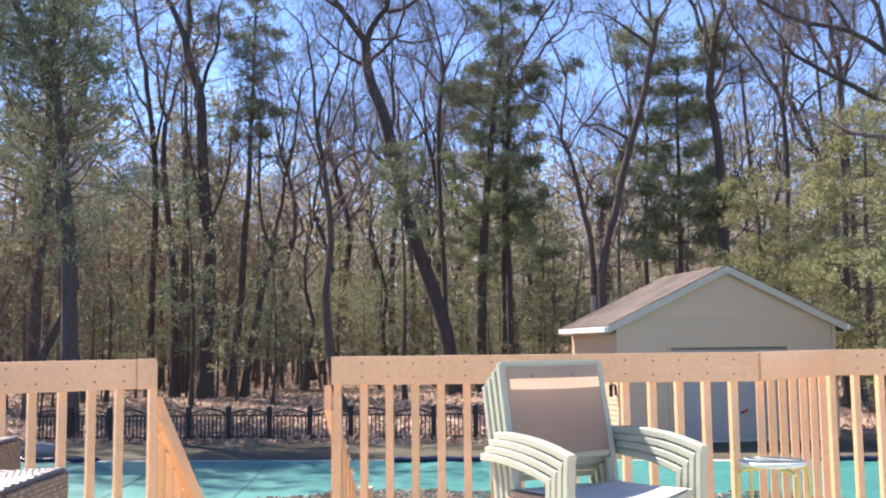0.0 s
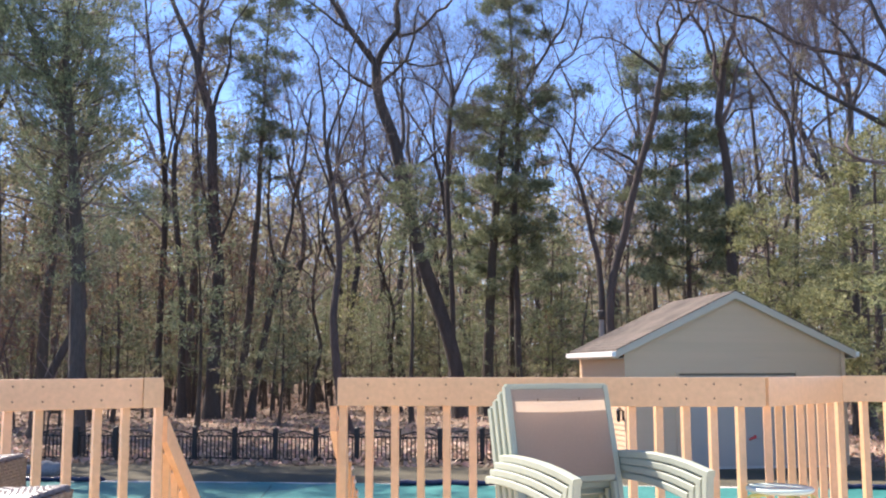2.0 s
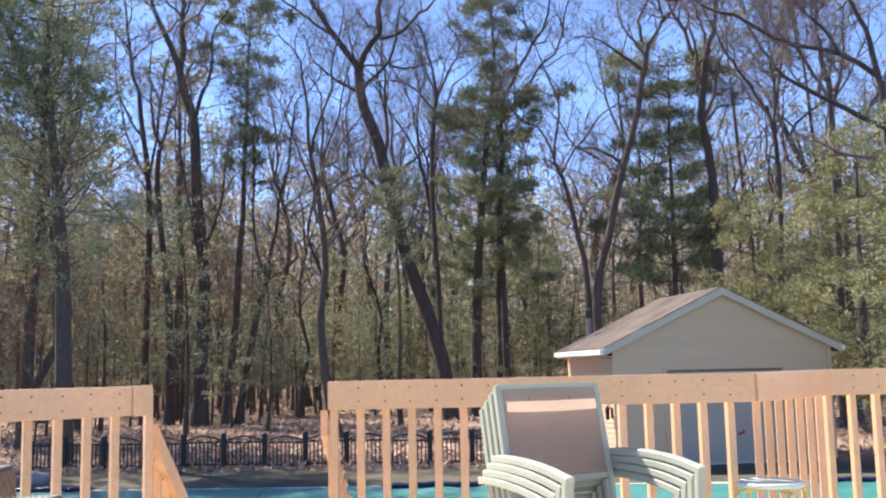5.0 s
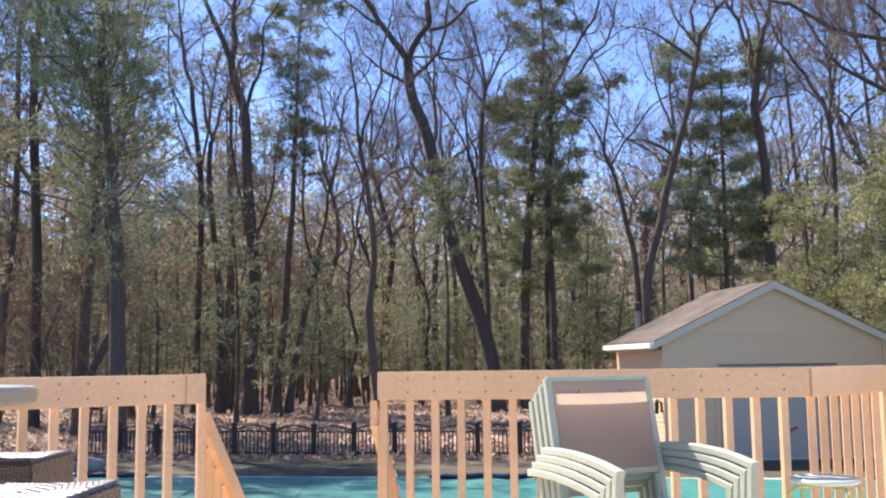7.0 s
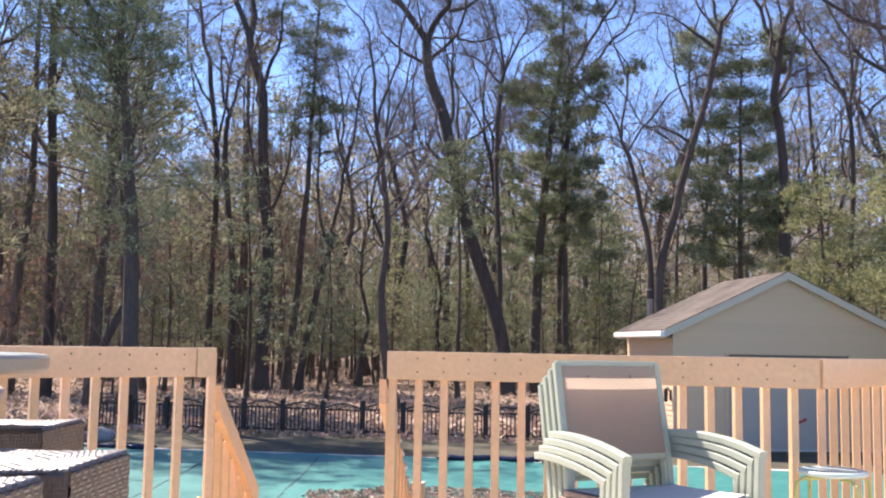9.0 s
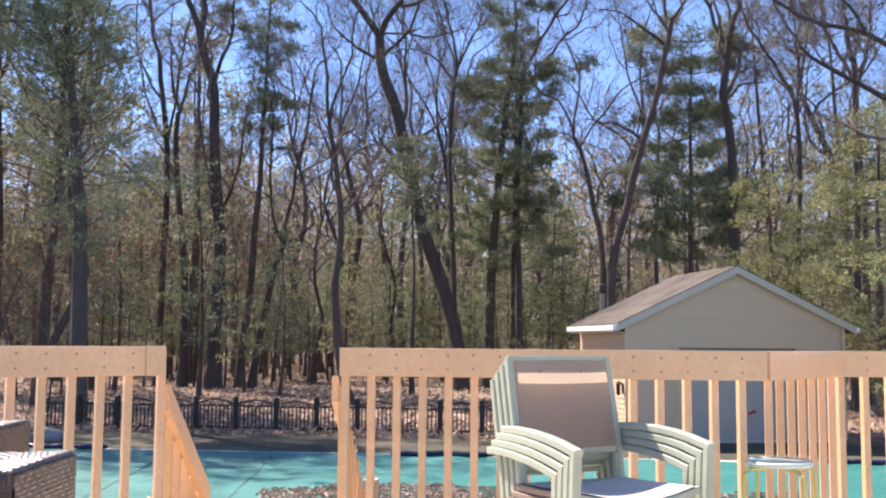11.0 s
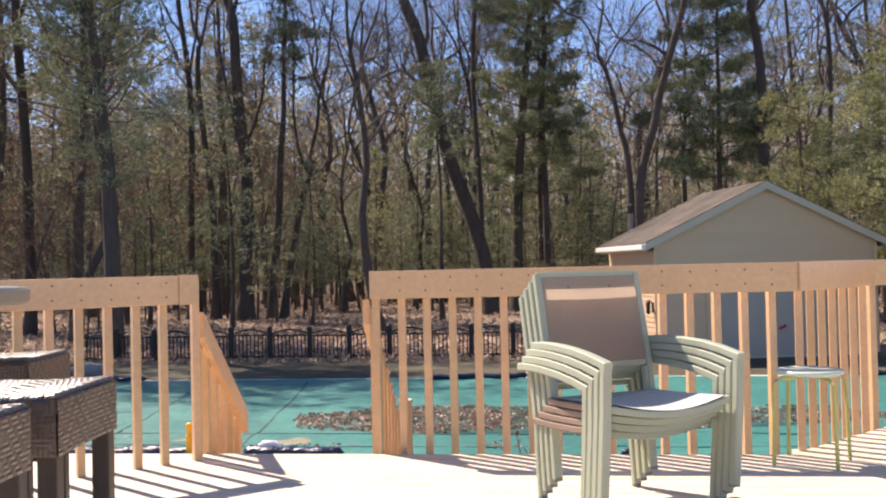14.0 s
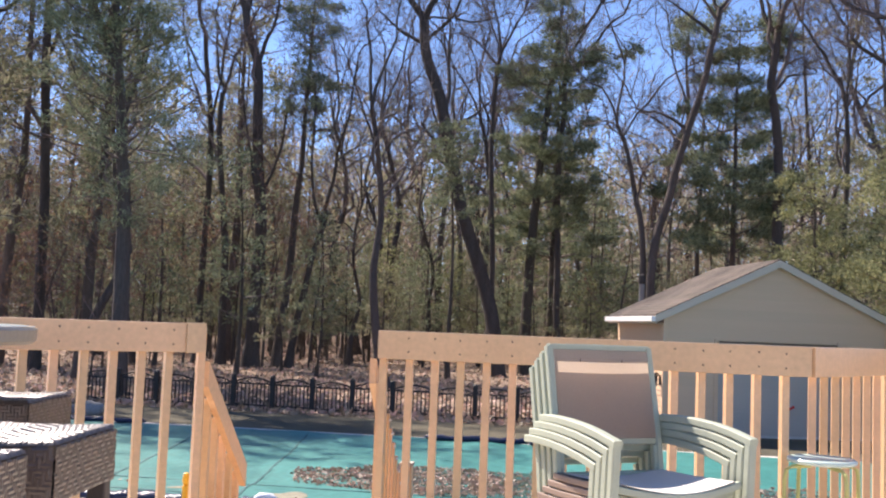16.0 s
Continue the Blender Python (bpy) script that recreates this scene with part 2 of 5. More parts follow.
def sweep(path, w, h, up=Vector((0, 0, 1)), bm=None, side=None):
    """A bar of rounded rectangular section (w across, h along up) along a path. side fixes the direction of w."""
    bm = bm or bmesh.new()
    path = [Vector(p) for p in path]
    c = min(w, h) * 0.15
    prof = [(-w / 2 + c, -h / 2), (w / 2 - c, -h / 2), (w / 2, -h / 2 + c), (w / 2, h / 2 - c), (w / 2 - c, h / 2), (-w / 2 + c, h / 2), (-w / 2, h / 2 - c), (-w / 2, -h / 2 + c)]
    rings = []
    for i, p in enumerate(path):
        t = (path[min(i + 1, len(path) - 1)] - path[max(i - 1, 0)]).normalized()
        s = Vector(side) if side is not None else t.cross(up).normalized()
        u = s.cross(t).normalized()
        k = 1.0
        if 0 < i < len(path) - 1:
            a = (path[i + 1] - p).normalized()
            k = 1 / max(0.5, a.dot(t))
        rings.append([bm.verts.new(p + s * x + u * (y * k)) for x, y in prof])
    n = len(prof)
    for a, b in zip(rings, rings[1:]):
        for i in range(n):
            bm.faces.new((a[i], a[(i + 1) % n], b[(i + 1) % n], b[i]))
    bm.faces.new(list(reversed(rings[0])))
    bm.faces.new(rings[-1])
    bmesh.ops.recalc_face_normals(bm, faces=bm.faces)
    return bm


def tube(path, r, sides=10, bm=None):
    bm = bm or bmesh.new()
    path = [Vector(p) for p in path]
    rs = r if isinstance(r, (list, tuple)) else [r] * len(path)
    rings = []
    for i, p in enumerate(path):
        t = (path[min(i + 1, len(path) - 1)] - path[max(i - 1, 0)]).normalized()
        ref = Vector((1, 0, 0)) if abs(t.x) < 0.8 else Vector((0, 1, 0))
        s = t.cross(ref).normalized()
        u = s.cross(t)
        rings.append([bm.verts.new(p + (s * math.cos(a) + u * math.sin(a)) * rs[i]) for a in (2 * math.pi * k / sides for k in range(sides))])
    for a, b in zip(rings, rings[1:]):
        for i in range(sides):
            bm.faces.new((a[i], a[(i + 1) % sides], b[(i + 1) % sides], b[i]))
    bm.faces.new(list(reversed(rings[0])))
    bm.faces.new(rings[-1])
    bmesh.ops.recalc_face_normals(bm, faces=bm.faces)
    return bm


def lathe(profile, sides=48, squash=1.0):
    """A body of revolution round z from (radius, height) pairs."""
    bm = bmesh.new()
    rings = [[bm.verts.new((r * math.cos(2 * math.pi * k / sides), r * math.sin(2 * math.pi * k / sides) * squash, z)) for k in range(sides)] for r, z in profile]
    for a, b in zip(rings, rings[1:]):
        for i in range(sides):
            bm.faces.new((a[i], a[(i + 1) % sides], b[(i + 1) % sides], b[i]))
    bm.faces.new(list(reversed(rings[0])))
    bm.faces.new(rings[-1])
    bmesh.ops.recalc_face_normals(bm, faces=bm.faces)
    return bm


class Geo:
    """Collects many small solids quickly and makes one mesh of them."""

    def __init__(self):
        self.v, self.f, self.n = [], [], 0

    def limb(self, pts, radii, sides):
        pts = np.asarray(pts, float)
        k = len(pts)
        t = np.gradient(pts, axis=0)
        t /= np.linalg.norm(t, axis=1)[:, None] + 1e-9
        ref = np.array((1.0, 0, 0)) if abs(t[0, 0]) < 0.8 else np.array((0, 1.0, 0))
        s = np.cross(t, ref)
        s /= np.linalg.norm(s, axis=1)[:, None] + 1e-9
        u = np.cross(s, t)
        a = np.arange(sides) * (2 * np.pi / sides)
        ring = s[:, None, :] * np.cos(a)[None, :, None] + u[:, None, :] * np.sin(a)[None, :, None]
        self.v.append((pts[:, None, :] + ring * np.asarray(radii, float)[:, None, None]).reshape(-1, 3))
        base = self.n + np.arange(k - 1)[:, None] * sides + np.arange(sides)[None, :]
        nxt = self.n + np.arange(k - 1)[:, None] * sides + (np.arange(sides)[None, :] + 1) % sides
        self.f.append(np.stack([base, nxt, nxt + sides, base + sides], -1).reshape(-1, 4))
        self.n += k * sides

    def blades(self, centers, dirs, length, width, rng):
        """Thin pointed blades (a kite of four corners each) from centers along dirs."""
        c, d = np.asarray(centers), np.asarray(dirs)
        d = d / (np.linalg.norm(d, axis=1)[:, None] + 1e-9)
        s = np.cross(d, rng.normal(size=d.shape))
        s /= np.linalg.norm(s, axis=1)[:, None] + 1e-9
        ln, wd = np.asarray(length).reshape(-1, 1), np.asarray(width).reshape(-1, 1)
        q = np.stack([c, c + d * ln * 0.5 + s * wd * 0.5, c + d * ln, c + d * ln * 0.5 - s * wd * 0.5], 1)
        k = len(c)
        self.v.append(q.reshape(-1, 3))
        self.f.append(self.n + np.arange(k * 4).reshape(-1, 4))
        self.n += 4 * k

    def mesh(self, name, shade=True):
        v, f = np.concatenate(self.v), np.concatenate(self.f)
        me = bpy.data.meshes.new(name)
        me.vertices.add(len(v))
        me.vertices.foreach_set("co", v.astype(np.float32).ravel())
        me.loops.add(f.size)
        me.loops.foreach_set("vertex_index", f.astype(np.int32).ravel())
        me.polygons.add(len(f))
        me.polygons.foreach_set("loop_start", np.arange(0, f.size, 4, dtype=np.int32))
        if shade:
            me.polygons.foreach_set("use_smooth", np.ones(len(f), dtype=bool))
        me.update(calc_edges=True)
        return me


# ---- ground ----
GZ = -1.2


def ground_height(x, y):
    """Level lawn at the pool, a bank up to the foot of the deck, gentle swells under the trees."""
    bank = 0.62 * min(1.0, max(0.0, (9.6 - y) / 3.3)) if y < 9.6 else 0.0
    bank -= 0.6 if (-9.5 < x < 8.4 and 11.1 < y < 18.4) else 0.0
    swell = 0.10 * noise.noise(Vector((x * 0.12, y * 0.12, 0.3))) * min(1.0, max(0.0, (y - 23.0) / 6.0))
    far = 0.5 * noise.noise(Vector((x * 0.03, y * 0.03, 1.7))) * min(1.0, max(0.0, (y - 40.0) / 30.0))
    return GZ + bank + swell + far


def build_ground():
    xs = sorted({*[i * 1.5 for i in range(-40, 31)], -9.6, -9.4, 8.3, 8.5, *[-600, -400, -250, -160, -110, -80, 65, 85, 110, 160, 250, 400, 600]})
    ys = sorted({*[i * 1.5 for i in range(-6, 60)], 10.0, 11.0, 11.2, 18.35, 18.6, *[-600, -300, -150, -80, -40, -20, 100, 115, 140, 180, 260, 400, 700, 1200]})
    bm = bmesh.new()
    g = [[bm.verts.new((x, y, ground_height(x, y))) for x in xs] for y in ys]
    for a, b in zip(g, g[1:]):
        for i in range(len(xs) - 1):
            bm.faces.new((a[i], a[i + 1], b[i + 1], b[i]))
    tagged(smooth(part("ground", bm, GROUND)), "dull lawn passing into leaf-strewn woodland floor", "ground", kind="structure")


build_ground()

# ---- deck ----
EDGE_Y = 5.34
CORNER = Vector((1.31, 5.30))
JOG = Vector((1.885, 6.06))
LEFT_END = Vector((-1.69, 5.085))
LEFT_DIR = Vector((-0.72, -0.694)).normalized()


def deck_span(y):
    """The deck's reach in x at a depth y."""
    left = -6.0
    if y > 5.43 + (-1.40 + 6.0) * LEFT_DIR.y / -LEFT_DIR.x * -1:
        left = -1.44 - (EDGE_Y - y) * (LEFT_DIR.x / LEFT_DIR.y)
    right = 6.5
    if y > EDGE_Y:
        left = CORNER.x + 0.03 + (y - EDGE_Y) * 0.84
    return max(-6.0, left), right


deck = thing("deck", pose(0, 0, 0), "raised deck of pale sun-bleached wooden boards", "deck", kind="structure")


def build_deck():
    pitch, gap, thick = 0.143, 0.006, 0.028
    y = JOG.y + 0.05
    while y > -3.4:
        y0, y1 = y - pitch + gap, y
        a0, b0 = deck_span(y0)
        a1, b1 = deck_span(y1)
        if y1 > EDGE_Y >= y0 - 0.02:
            a0 = a1 = max(a0, CORNER.x)
        bm = prism([(a0, y0), (b0, y0), (b1, y1), (a1, y1)], "z", -thick, 0.0)
        part("deck_board", bm, DECK, deck)
        y -= pitch
    for lo, hi in (((-1.5, EDGE_Y - 0.045, -0.24), (CORNER.x, EDGE_Y - 0.005, -0.032)), ((JOG.x, JOG.y, -0.24), (6.5, JOG.y + 0.04, -0.032))):
        part("rim_joist", box(lo, hi, 0.003), WOOD, deck)
    for a, b in (((CORNER.x, EDGE_Y - 0.03), (JOG.x, JOG.y + 0.02)), ((-1.5, EDGE_Y - 0.03), (-6.0, EDGE_Y - 0.03 - 4.5 * 0.964))):
        part("rim_joist", sweep([(a[0], a[1], -0.14), (b[0], b[1], -0.14)], 0.04, 0.20), WOOD, deck)
    for x in (-5.5, -3.0, 0.2, 3.2, 6.2):
        for yy in (-3.0, 0.8, 4.2):
            part("support_post", box((x - 0.07, yy - 0.07, -1.3), (x + 0.07, yy + 0.07, -0.03), 0.005), WOOD, deck)


build_deck()

# ---- stairs ----
stairs = thing("stairs", pose(-1.29, EDGE_Y, 0), "short flight of wooden deck steps with open sides", "stairs", kind="structure")
for k in range(3):
    z = -0.155 * (k + 1)
    part("tread", box((-0.42, k * 0.26 + 0.006, z - 0.035), (0.42, k * 0.26 + 0.275, z), 0.005), DECK, stairs)
    part("riser", box((-0.42, k * 0.26 + 0.002, z), (0.42, k * 0.26 + 0.022, z + 0.118), 0.002), WOOD, stairs)
for x in (-0.445, 0.425):
    part("stringer", prism([(0.0, -0.05), (0.0, -0.30), (0.62, -0.66), (0.85, -0.66), (0.85, -0.50)], "x", x, x + 0.02), WOOD, stairs)

# ---- railings ----
BAL = bpy.data.meshes.new("baluster")
bm = box((-0.019, -0.019, -0.16), (0.019, 0.019, 0.935), 0.003)
bm.to_mesh(BAL)
bm.free()
BAL.materials.append(WOOD)
SCR = bpy.data.meshes.new("screw")
bm = lathe([(0.0048, 0), (0.0048, 0.002), (0.003, 0.003)], 8)
bm.to_mesh(SCR)
bm.free()
SCR.materials.append(SCREW)


def railing(start, direction, length, first, pitch, label, inner=1, end_post=True, lead=0.0, screws=True, twist=0.0, off=0.0, over=0.0):
    """A section of deck railing: a face board on edge, square balusters behind it, two screws to each.
    inner: the side of the run that faces the deck (+1 right of the direction)."""
    d = Vector(direction).normalized()
    ang = math.degrees(math.atan2(d.y, d.x))
    root = thing("deck_railing", pose(start[0], start[1], 0, 0, 0, ang), label, "railing", "deck railings")
    s = -inner
    b0, b1 = sorted((s * 0.021, s * 0.059))
    part("top_board", box((off, b0, 0.805), (length + over, b1, 0.95), 0.004), WOOD, root)
    t, n = first, 0
    while t < length - 0.01:
        b = link_mesh("baluster", BAL, WOOD, root)
        b.matrix_basis = pose(t, 0, 0, 0, 0, (n * 37 % 7 - 3) * 0.35 + (twist if n > 8 or not end_post else 0.0)) @ Matrix.Translation((0, 0, (n * 13 % 5 - 2) * 0.0015))
        if screws and (n or not end_post):
            for z in (0.915, 0.845):
                q = link_mesh("screw", SCR, SCREW, root)
                q.matrix_basis = pose(t + (n * 17 % 5 - 2) * 0.0015, s * 0.0585, z + (n * 7 % 3 - 1) * 0.002, 90 if s < 0 else -90)
        t, n = t + pitch + (lead if n == 0 else 0.0), n + 1
    return root


rail_a = railing((-0.82, 5.30), (1, 0), 0.82 + CORNER.x, 0.022, 0.1336, "cedar-stained wooden deck railing with square balusters", 1, lead=0.004, twist=16.0, over=0.018)
rail_b = railing((LEFT_END.x, LEFT_END.y), LEFT_DIR, 5.6, 0.018, 0.1385, "cedar-stained angled deck railing beside the steps", -1, lead=0.032, off=0.027)
part("end_block", box((0.024, 0.060, 0.803), (0.125, 0.070, 0.953), 0.004), WOOD, rail_b)
rail_c = railing((CORNER.x, CORNER.y), JOG - CORNER, (JOG - CORNER).length, 0.075, 0.1336, "short cedar-stained railing section set at an angle", 1, False, screws=False, off=-0.019, twist=-61.0)
rail_d = railing((JOG.x, JOG.y), (1, 0), 4.3, 0.02, 0.1336, "cedar-stained deck railing at the far side", 1, False, twist=16.0)


def stair_rail(x, y0, y1, z0, z1, name_label, mirror, n=6, cut=0.10):
    """A sloping stair railing: a board on edge with balusters below it and an end post."""
    root = thing("stair_railing", pose(x, y0, 0), name_label, "railing", "stair railings")
    part("hand_board", prism([(0, z0), (y1 - y0, z1), (y1 - y0, z1 - 0.13), (0, z0 - 0.13)], "x", 0.019 * mirror, 0.055 * mirror), WOOD, root)
    for i in range(n):
        t = 0.03 + (y1 - y0 - 0.06) * i / (n - 1)
        top = z0 + (z1 - z0) * t / (y1 - y0) - cut
        part("baluster", box((-0.019, t - 0.019, -0.28 - 0.5 * t), (0.019, t + 0.019, top), 0.003), WOOD, root)
    return root


stair_l = stair_rail(-1.728, 5.125, 5.80, 0.757, 0.15, "cedar-stained sloping stair railing going down", 1, 6, 0.065)
stair_r = stair_rail(-0.825, 5.345, 6.09, 0.80, 0.13, "cedar-stained sloping stair railing with a light string", -1, 8)
newel = thing("newel_post", pose(-0.80, 6.17, -0.6), "low cedar newel post with a pale cap", "post")
part("post", box((-0.035, -0.035, 0), (0.035, 0.035, 0.74), 0.004), WOOD, newel)
part("cap", box((-0.04, -0.04, 0.742), (0.04, 0.04, 0.76), 0.004), TRIM, newel, "pale cap")
for k in range(9):
    t = k / 8
    lite = part("bulb", lathe([(0.001, -0.009), (0.008, -0.002), (0.008, 0.005), (0.001, 0.012)], 8), BAG_W, stair_r, "tiny white bulb of a light string")
    lite.location = (0.025, 0.05 + 0.68 * t, 0.62 - 0.64 * t)

stake = thing("yellow_stake", pose(-1.857, 5.36, -0.64), "yellow plastic stake standing behind the railing", "stake")
part("shaft", tube([(0, 0, 0), (0, 0, 0.5), (0.0, 0, 0.72)], [0.012, 0.018, 0.02], 10), YELLOW, stake)
part("knob", lathe([(0.01, 0.72), (0.019, 0.735), (0.021, 0.76), (0.014, 0.785), (0.004, 0.79)], 14), YELLOW, stake)

# ---- pool ----
PX0, PX1, PY0, PY1 = -10.2, 8.8, 11.0, 18.65


def build_pool():
    for lo, hi, n, along in (((PX0 - 0.6, PY1 - 0.1), (PX1 + 0.6, PY1 + 0.5), 28, 0), ((PX0 - 0.6, PY0 - 0.9), (PX1 + 0.6, PY0 + 0.1), 28, 0),
                             ((PX0 - 0.7, PY0), (PX0 + 0.1, PY1), 12, 1), ((PX1 - 0.1, PY0), (PX1 + 0.7, PY1), 12, 1)):
        if along == 0 and hi[1] > 15:
            root = thing("pool_coping", pose(0, 0, 0), "pale concrete coping slabs round the covered pool", "coping", kind="structure")
        for i in range(n):
            a, b = i / n, (i + 1) / n
            if along == 0:
                l, h = (lo[0] + (hi[0] - lo[0]) * a + 0.006, lo[1]), (lo[0] + (hi[0] - lo[0]) * b - 0.006, hi[1])
            else:
                l, h = (lo[0], lo[1] + (hi[1] - lo[1]) * a + 0.006 + 0.1), (hi[0], lo[1] + (hi[1] - lo[1]) * b - 0.006 + 0.1)
            part("coping_slab", box((l[0], l[1], GZ - 0.05), (h[0], h[1], GZ + 0.035 + (0.004 if along else 0)), 0.012), COPING, root)
    bm = bmesh.new()
    nx, ny = 120, 56
    def z(x, y):
        u, v = (x - PX0) / (PX1 - PX0), (y - PY0) / (PY1 - PY0)
        sag = -0.10 * max(0.0, math.sin(math.pi * u) * math.sin(math.pi * v)) ** 0.5
        w = 0.03 * noise.noise(Vector((x * 0.8, y * 1.3, 0))) + 0.012 * noise.noise(Vector((x * 3.1, y * 4.0, 2)))
        return GZ + 0.075 + sag + w
    g = [[bm.verts.new((PX0 + (PX1 - PX0) * i / nx, PY0 + (PY1 - PY0) * j / ny, z(PX0 + (PX1 - PX0) * i / nx, PY0 + (PY1 - PY0) * j / ny))) for i in range(nx + 1)] for j in range(ny + 1)]
    for a, b in zip(g, g[1:]):
        for i in range(nx):
            bm.faces.new((a[i], a[i + 1], b[i + 1], b[i]))
    root = thing("pool_cover", pose(0, 0, 0), "teal winter pool cover, sagging, strewn with leaves", "pool cover")
    smooth(part("sheet", bm, COVER, root))
    for (xa, ya), (xb, yb) in (((-3.74, 11.1), (-4.78, 18.5)), ((-10.0, 13.0), (8.6, 13.0)), ((-9.0, 11.95), (8.6, 11.98)), ((-5.68, 11.1), (-6.75, 18.4))):
        pts = [(xa + (xb - xa) * k / 24, ya + (yb - ya) * k / 24) for k in range(25)]
        part("seam", sweep([(x, y, z(x, y) + 0.004) for x, y in pts], 0.032, 0.008), SEAM, root, "dark seam of the cover")
    rng = random.Random(5)
    tubes = [(x, PY1 + 0.02, 1.5 + rng.random() * 0.6, rng.uniform(-4, 4)) for x in (-9.0, -1.6, 0.3, 5.9)]
    tubes += [(-8.8, PY0 + 0.16, 1.7, 2.0), (-7.0, PY0 + 0.16, 1.6, -3.0), (-4.85, PY0 + 0.12, 1.9, 3.0), (-2.97, PY0 + 0.14, 1.2, -5.0), (0.9, PY0 + 0.2, 0.34, 8.0)]
    for n, (x, y, ln, a) in enumerate(tubes):
        r = thing("water_tube", pose(x, y, GZ + 0.105, 0, 0, a), "sagging dark blue water tube weighing down the cover", "water tube", "water tubes")
        path = [(-ln / 2 + ln * k / 24, 0.03 * math.sin(k * 0.55 + n), 0.012 * math.sin(k * 1.7 + n)) for k in range(25)]
        rad = [0.02] + [(0.075 if n < 4 else 0.10 if n < 8 else 0.07) * (0.9 + 0.2 * noise.noise(Vector((k * 0.31, n * 3.7, 0)))) for k in range(23)] + [0.02]
        b = part("bladder", tube(path, rad, 12), BAG, r)
        for v in b.data.vertices:
            v.co += 0.022 * noise.noise_vector(v.co * 11.0 + Vector((0, 0, n)))
        smooth(b)
        b.scale = (1, 1, 0.72)
        # Two tubes carry a white crumpled piece, the near one on its top.
        if n in (1, 7):
            x0 = ln / 2 - 0.05 if n == 1 else -0.42
            e = part("end_flap", tube([(x0, 0, 0.05), (x0 + 0.09, 0.01, 0.07), (x0 + 0.2, 0.02, 0.068), (x0 + 0.33, 0.0, 0.04)], [0.02, 0.055, 0.06, 0.015], 12), BAG_W, r, "white crumpled patch")
            for v in e.data.vertices:
                v.co += 0.02 * noise.noise_vector(v.co * 16.0)
            smooth(e)
    # rain water standing in the middle of the cover
    rim = []
    for k in range(72):
        a = 2 * math.pi * k / 72
        e = 1 + 0.12 * math.sin(3 * a + 1) + 0.07 * math.sin(8 * a)
        rim.append((0.45 + 3.55 * e * math.cos(a), 14.35 + 1.25 * e * math.sin(a)))
    bm = bmesh.new()
    rings = []
    for f in (1.0, 0.75, 0.5, 0.25, 0.05):
        rings.append([bm.verts.new((0.45 + (x - 0.45) * f, 14.35 + (y - 14.35) * f, z(0.45 + (x - 0.45) * f, 14.35 + (y - 14.35) * f) + 0.006)) for x, y in rim])
    for a, b in zip(rings, rings[1:]):
        for k in range(72):
            bm.faces.new((a[k], a[(k + 1) % 72], b[(k + 1) % 72], b[k]))
    bm.faces.new(rings[-1])
    tagged(smooth(part("puddle", bm, PUDDLE)), "shallow dark puddle standing on the pool cover", "puddle")
    # pale silt dried in shallow hollows of the cover
    for n, (sx, sy, rx, ry) in enumerate(((-3.26, 12.38, 0.24, 0.17), (-4.74, 11.5, 0.30, 0.14), (-4.76, 12.41, 0.17, 0.12))):
        bm = bmesh.new()
        rings = []
        for f in (1.0, 0.6, 0.2):
            row = []
            for k in range(26):
                a = 2 * math.pi * k / 26
                e = f * (1 + 0.45 * noise.noise(Vector((1.6 * math.cos(a), 1.6 * math.sin(a), n * 5.3))))
                x, y = sx + rx * e * math.cos(a), sy + ry * e * math.sin(a)
                row.append(bm.verts.new((x, y, z(x, y) + 0.004 + 0.004 * (1 - f))))
            rings.append(row)
        for p, q in zip(rings, rings[1:]):
            for k in range(26):
                bm.faces.new((p[k], p[(k + 1) % 26], q[(k + 1) % 26], q[k]))
        bm.faces.new(rings[-1])
        tagged(smooth(part("silt_patch", bm, SILT)), "patch of pale dried silt on the pool cover", "silt", "silt patches on the cover")
    # fallen leaves lying on the cover
    rn = np.random.default_rng(8)
    geo = Geo()
    c = []
    for cx, cy, rx, ry, k in ((-2.1, 14.3, 1.6, 1.3, 4000), (0.6, 14.4, 2.2, 1.35, 1700), (3.5, 14.5, 1.0, 0.9, 500), (-6.0, 12.6, 0.5, 0.2, 30), (-2.8, 11.9, 0.5, 0.18, 30), (-0.7, 12.0, 0.4, 0.2, 30)):
        a, r = rn.uniform(0, 2 * np.pi, k), np.sqrt(rn.uniform(0, 1, k))
        edge = 1 + 0.1 * np.sin(3 * a + cx) + 0.07 * np.sin(7 * a)
        for x, y in zip(cx + rx * r * edge * np.cos(a), cy + ry * r * edge * np.sin(a)):
            c.append((x, y, z(x, y) + 0.008 + 0.02 * rn.random()))
    c = np.array(c)
    d = rn.normal(size=c.shape) * (1, 1, 0.12)
    geo.blades(c, d, rn.uniform(0.035, 0.085, len(c)), rn.uniform(0.025, 0.055, len(c)), rn)
    ob = link_mesh("leaf_pile", geo.mesh("leaf_pile", False), PILE)
    tagged(ob, "drifts of brown fallen leaves on the pool cover", "leaves", kind="stuff")


build_pool()


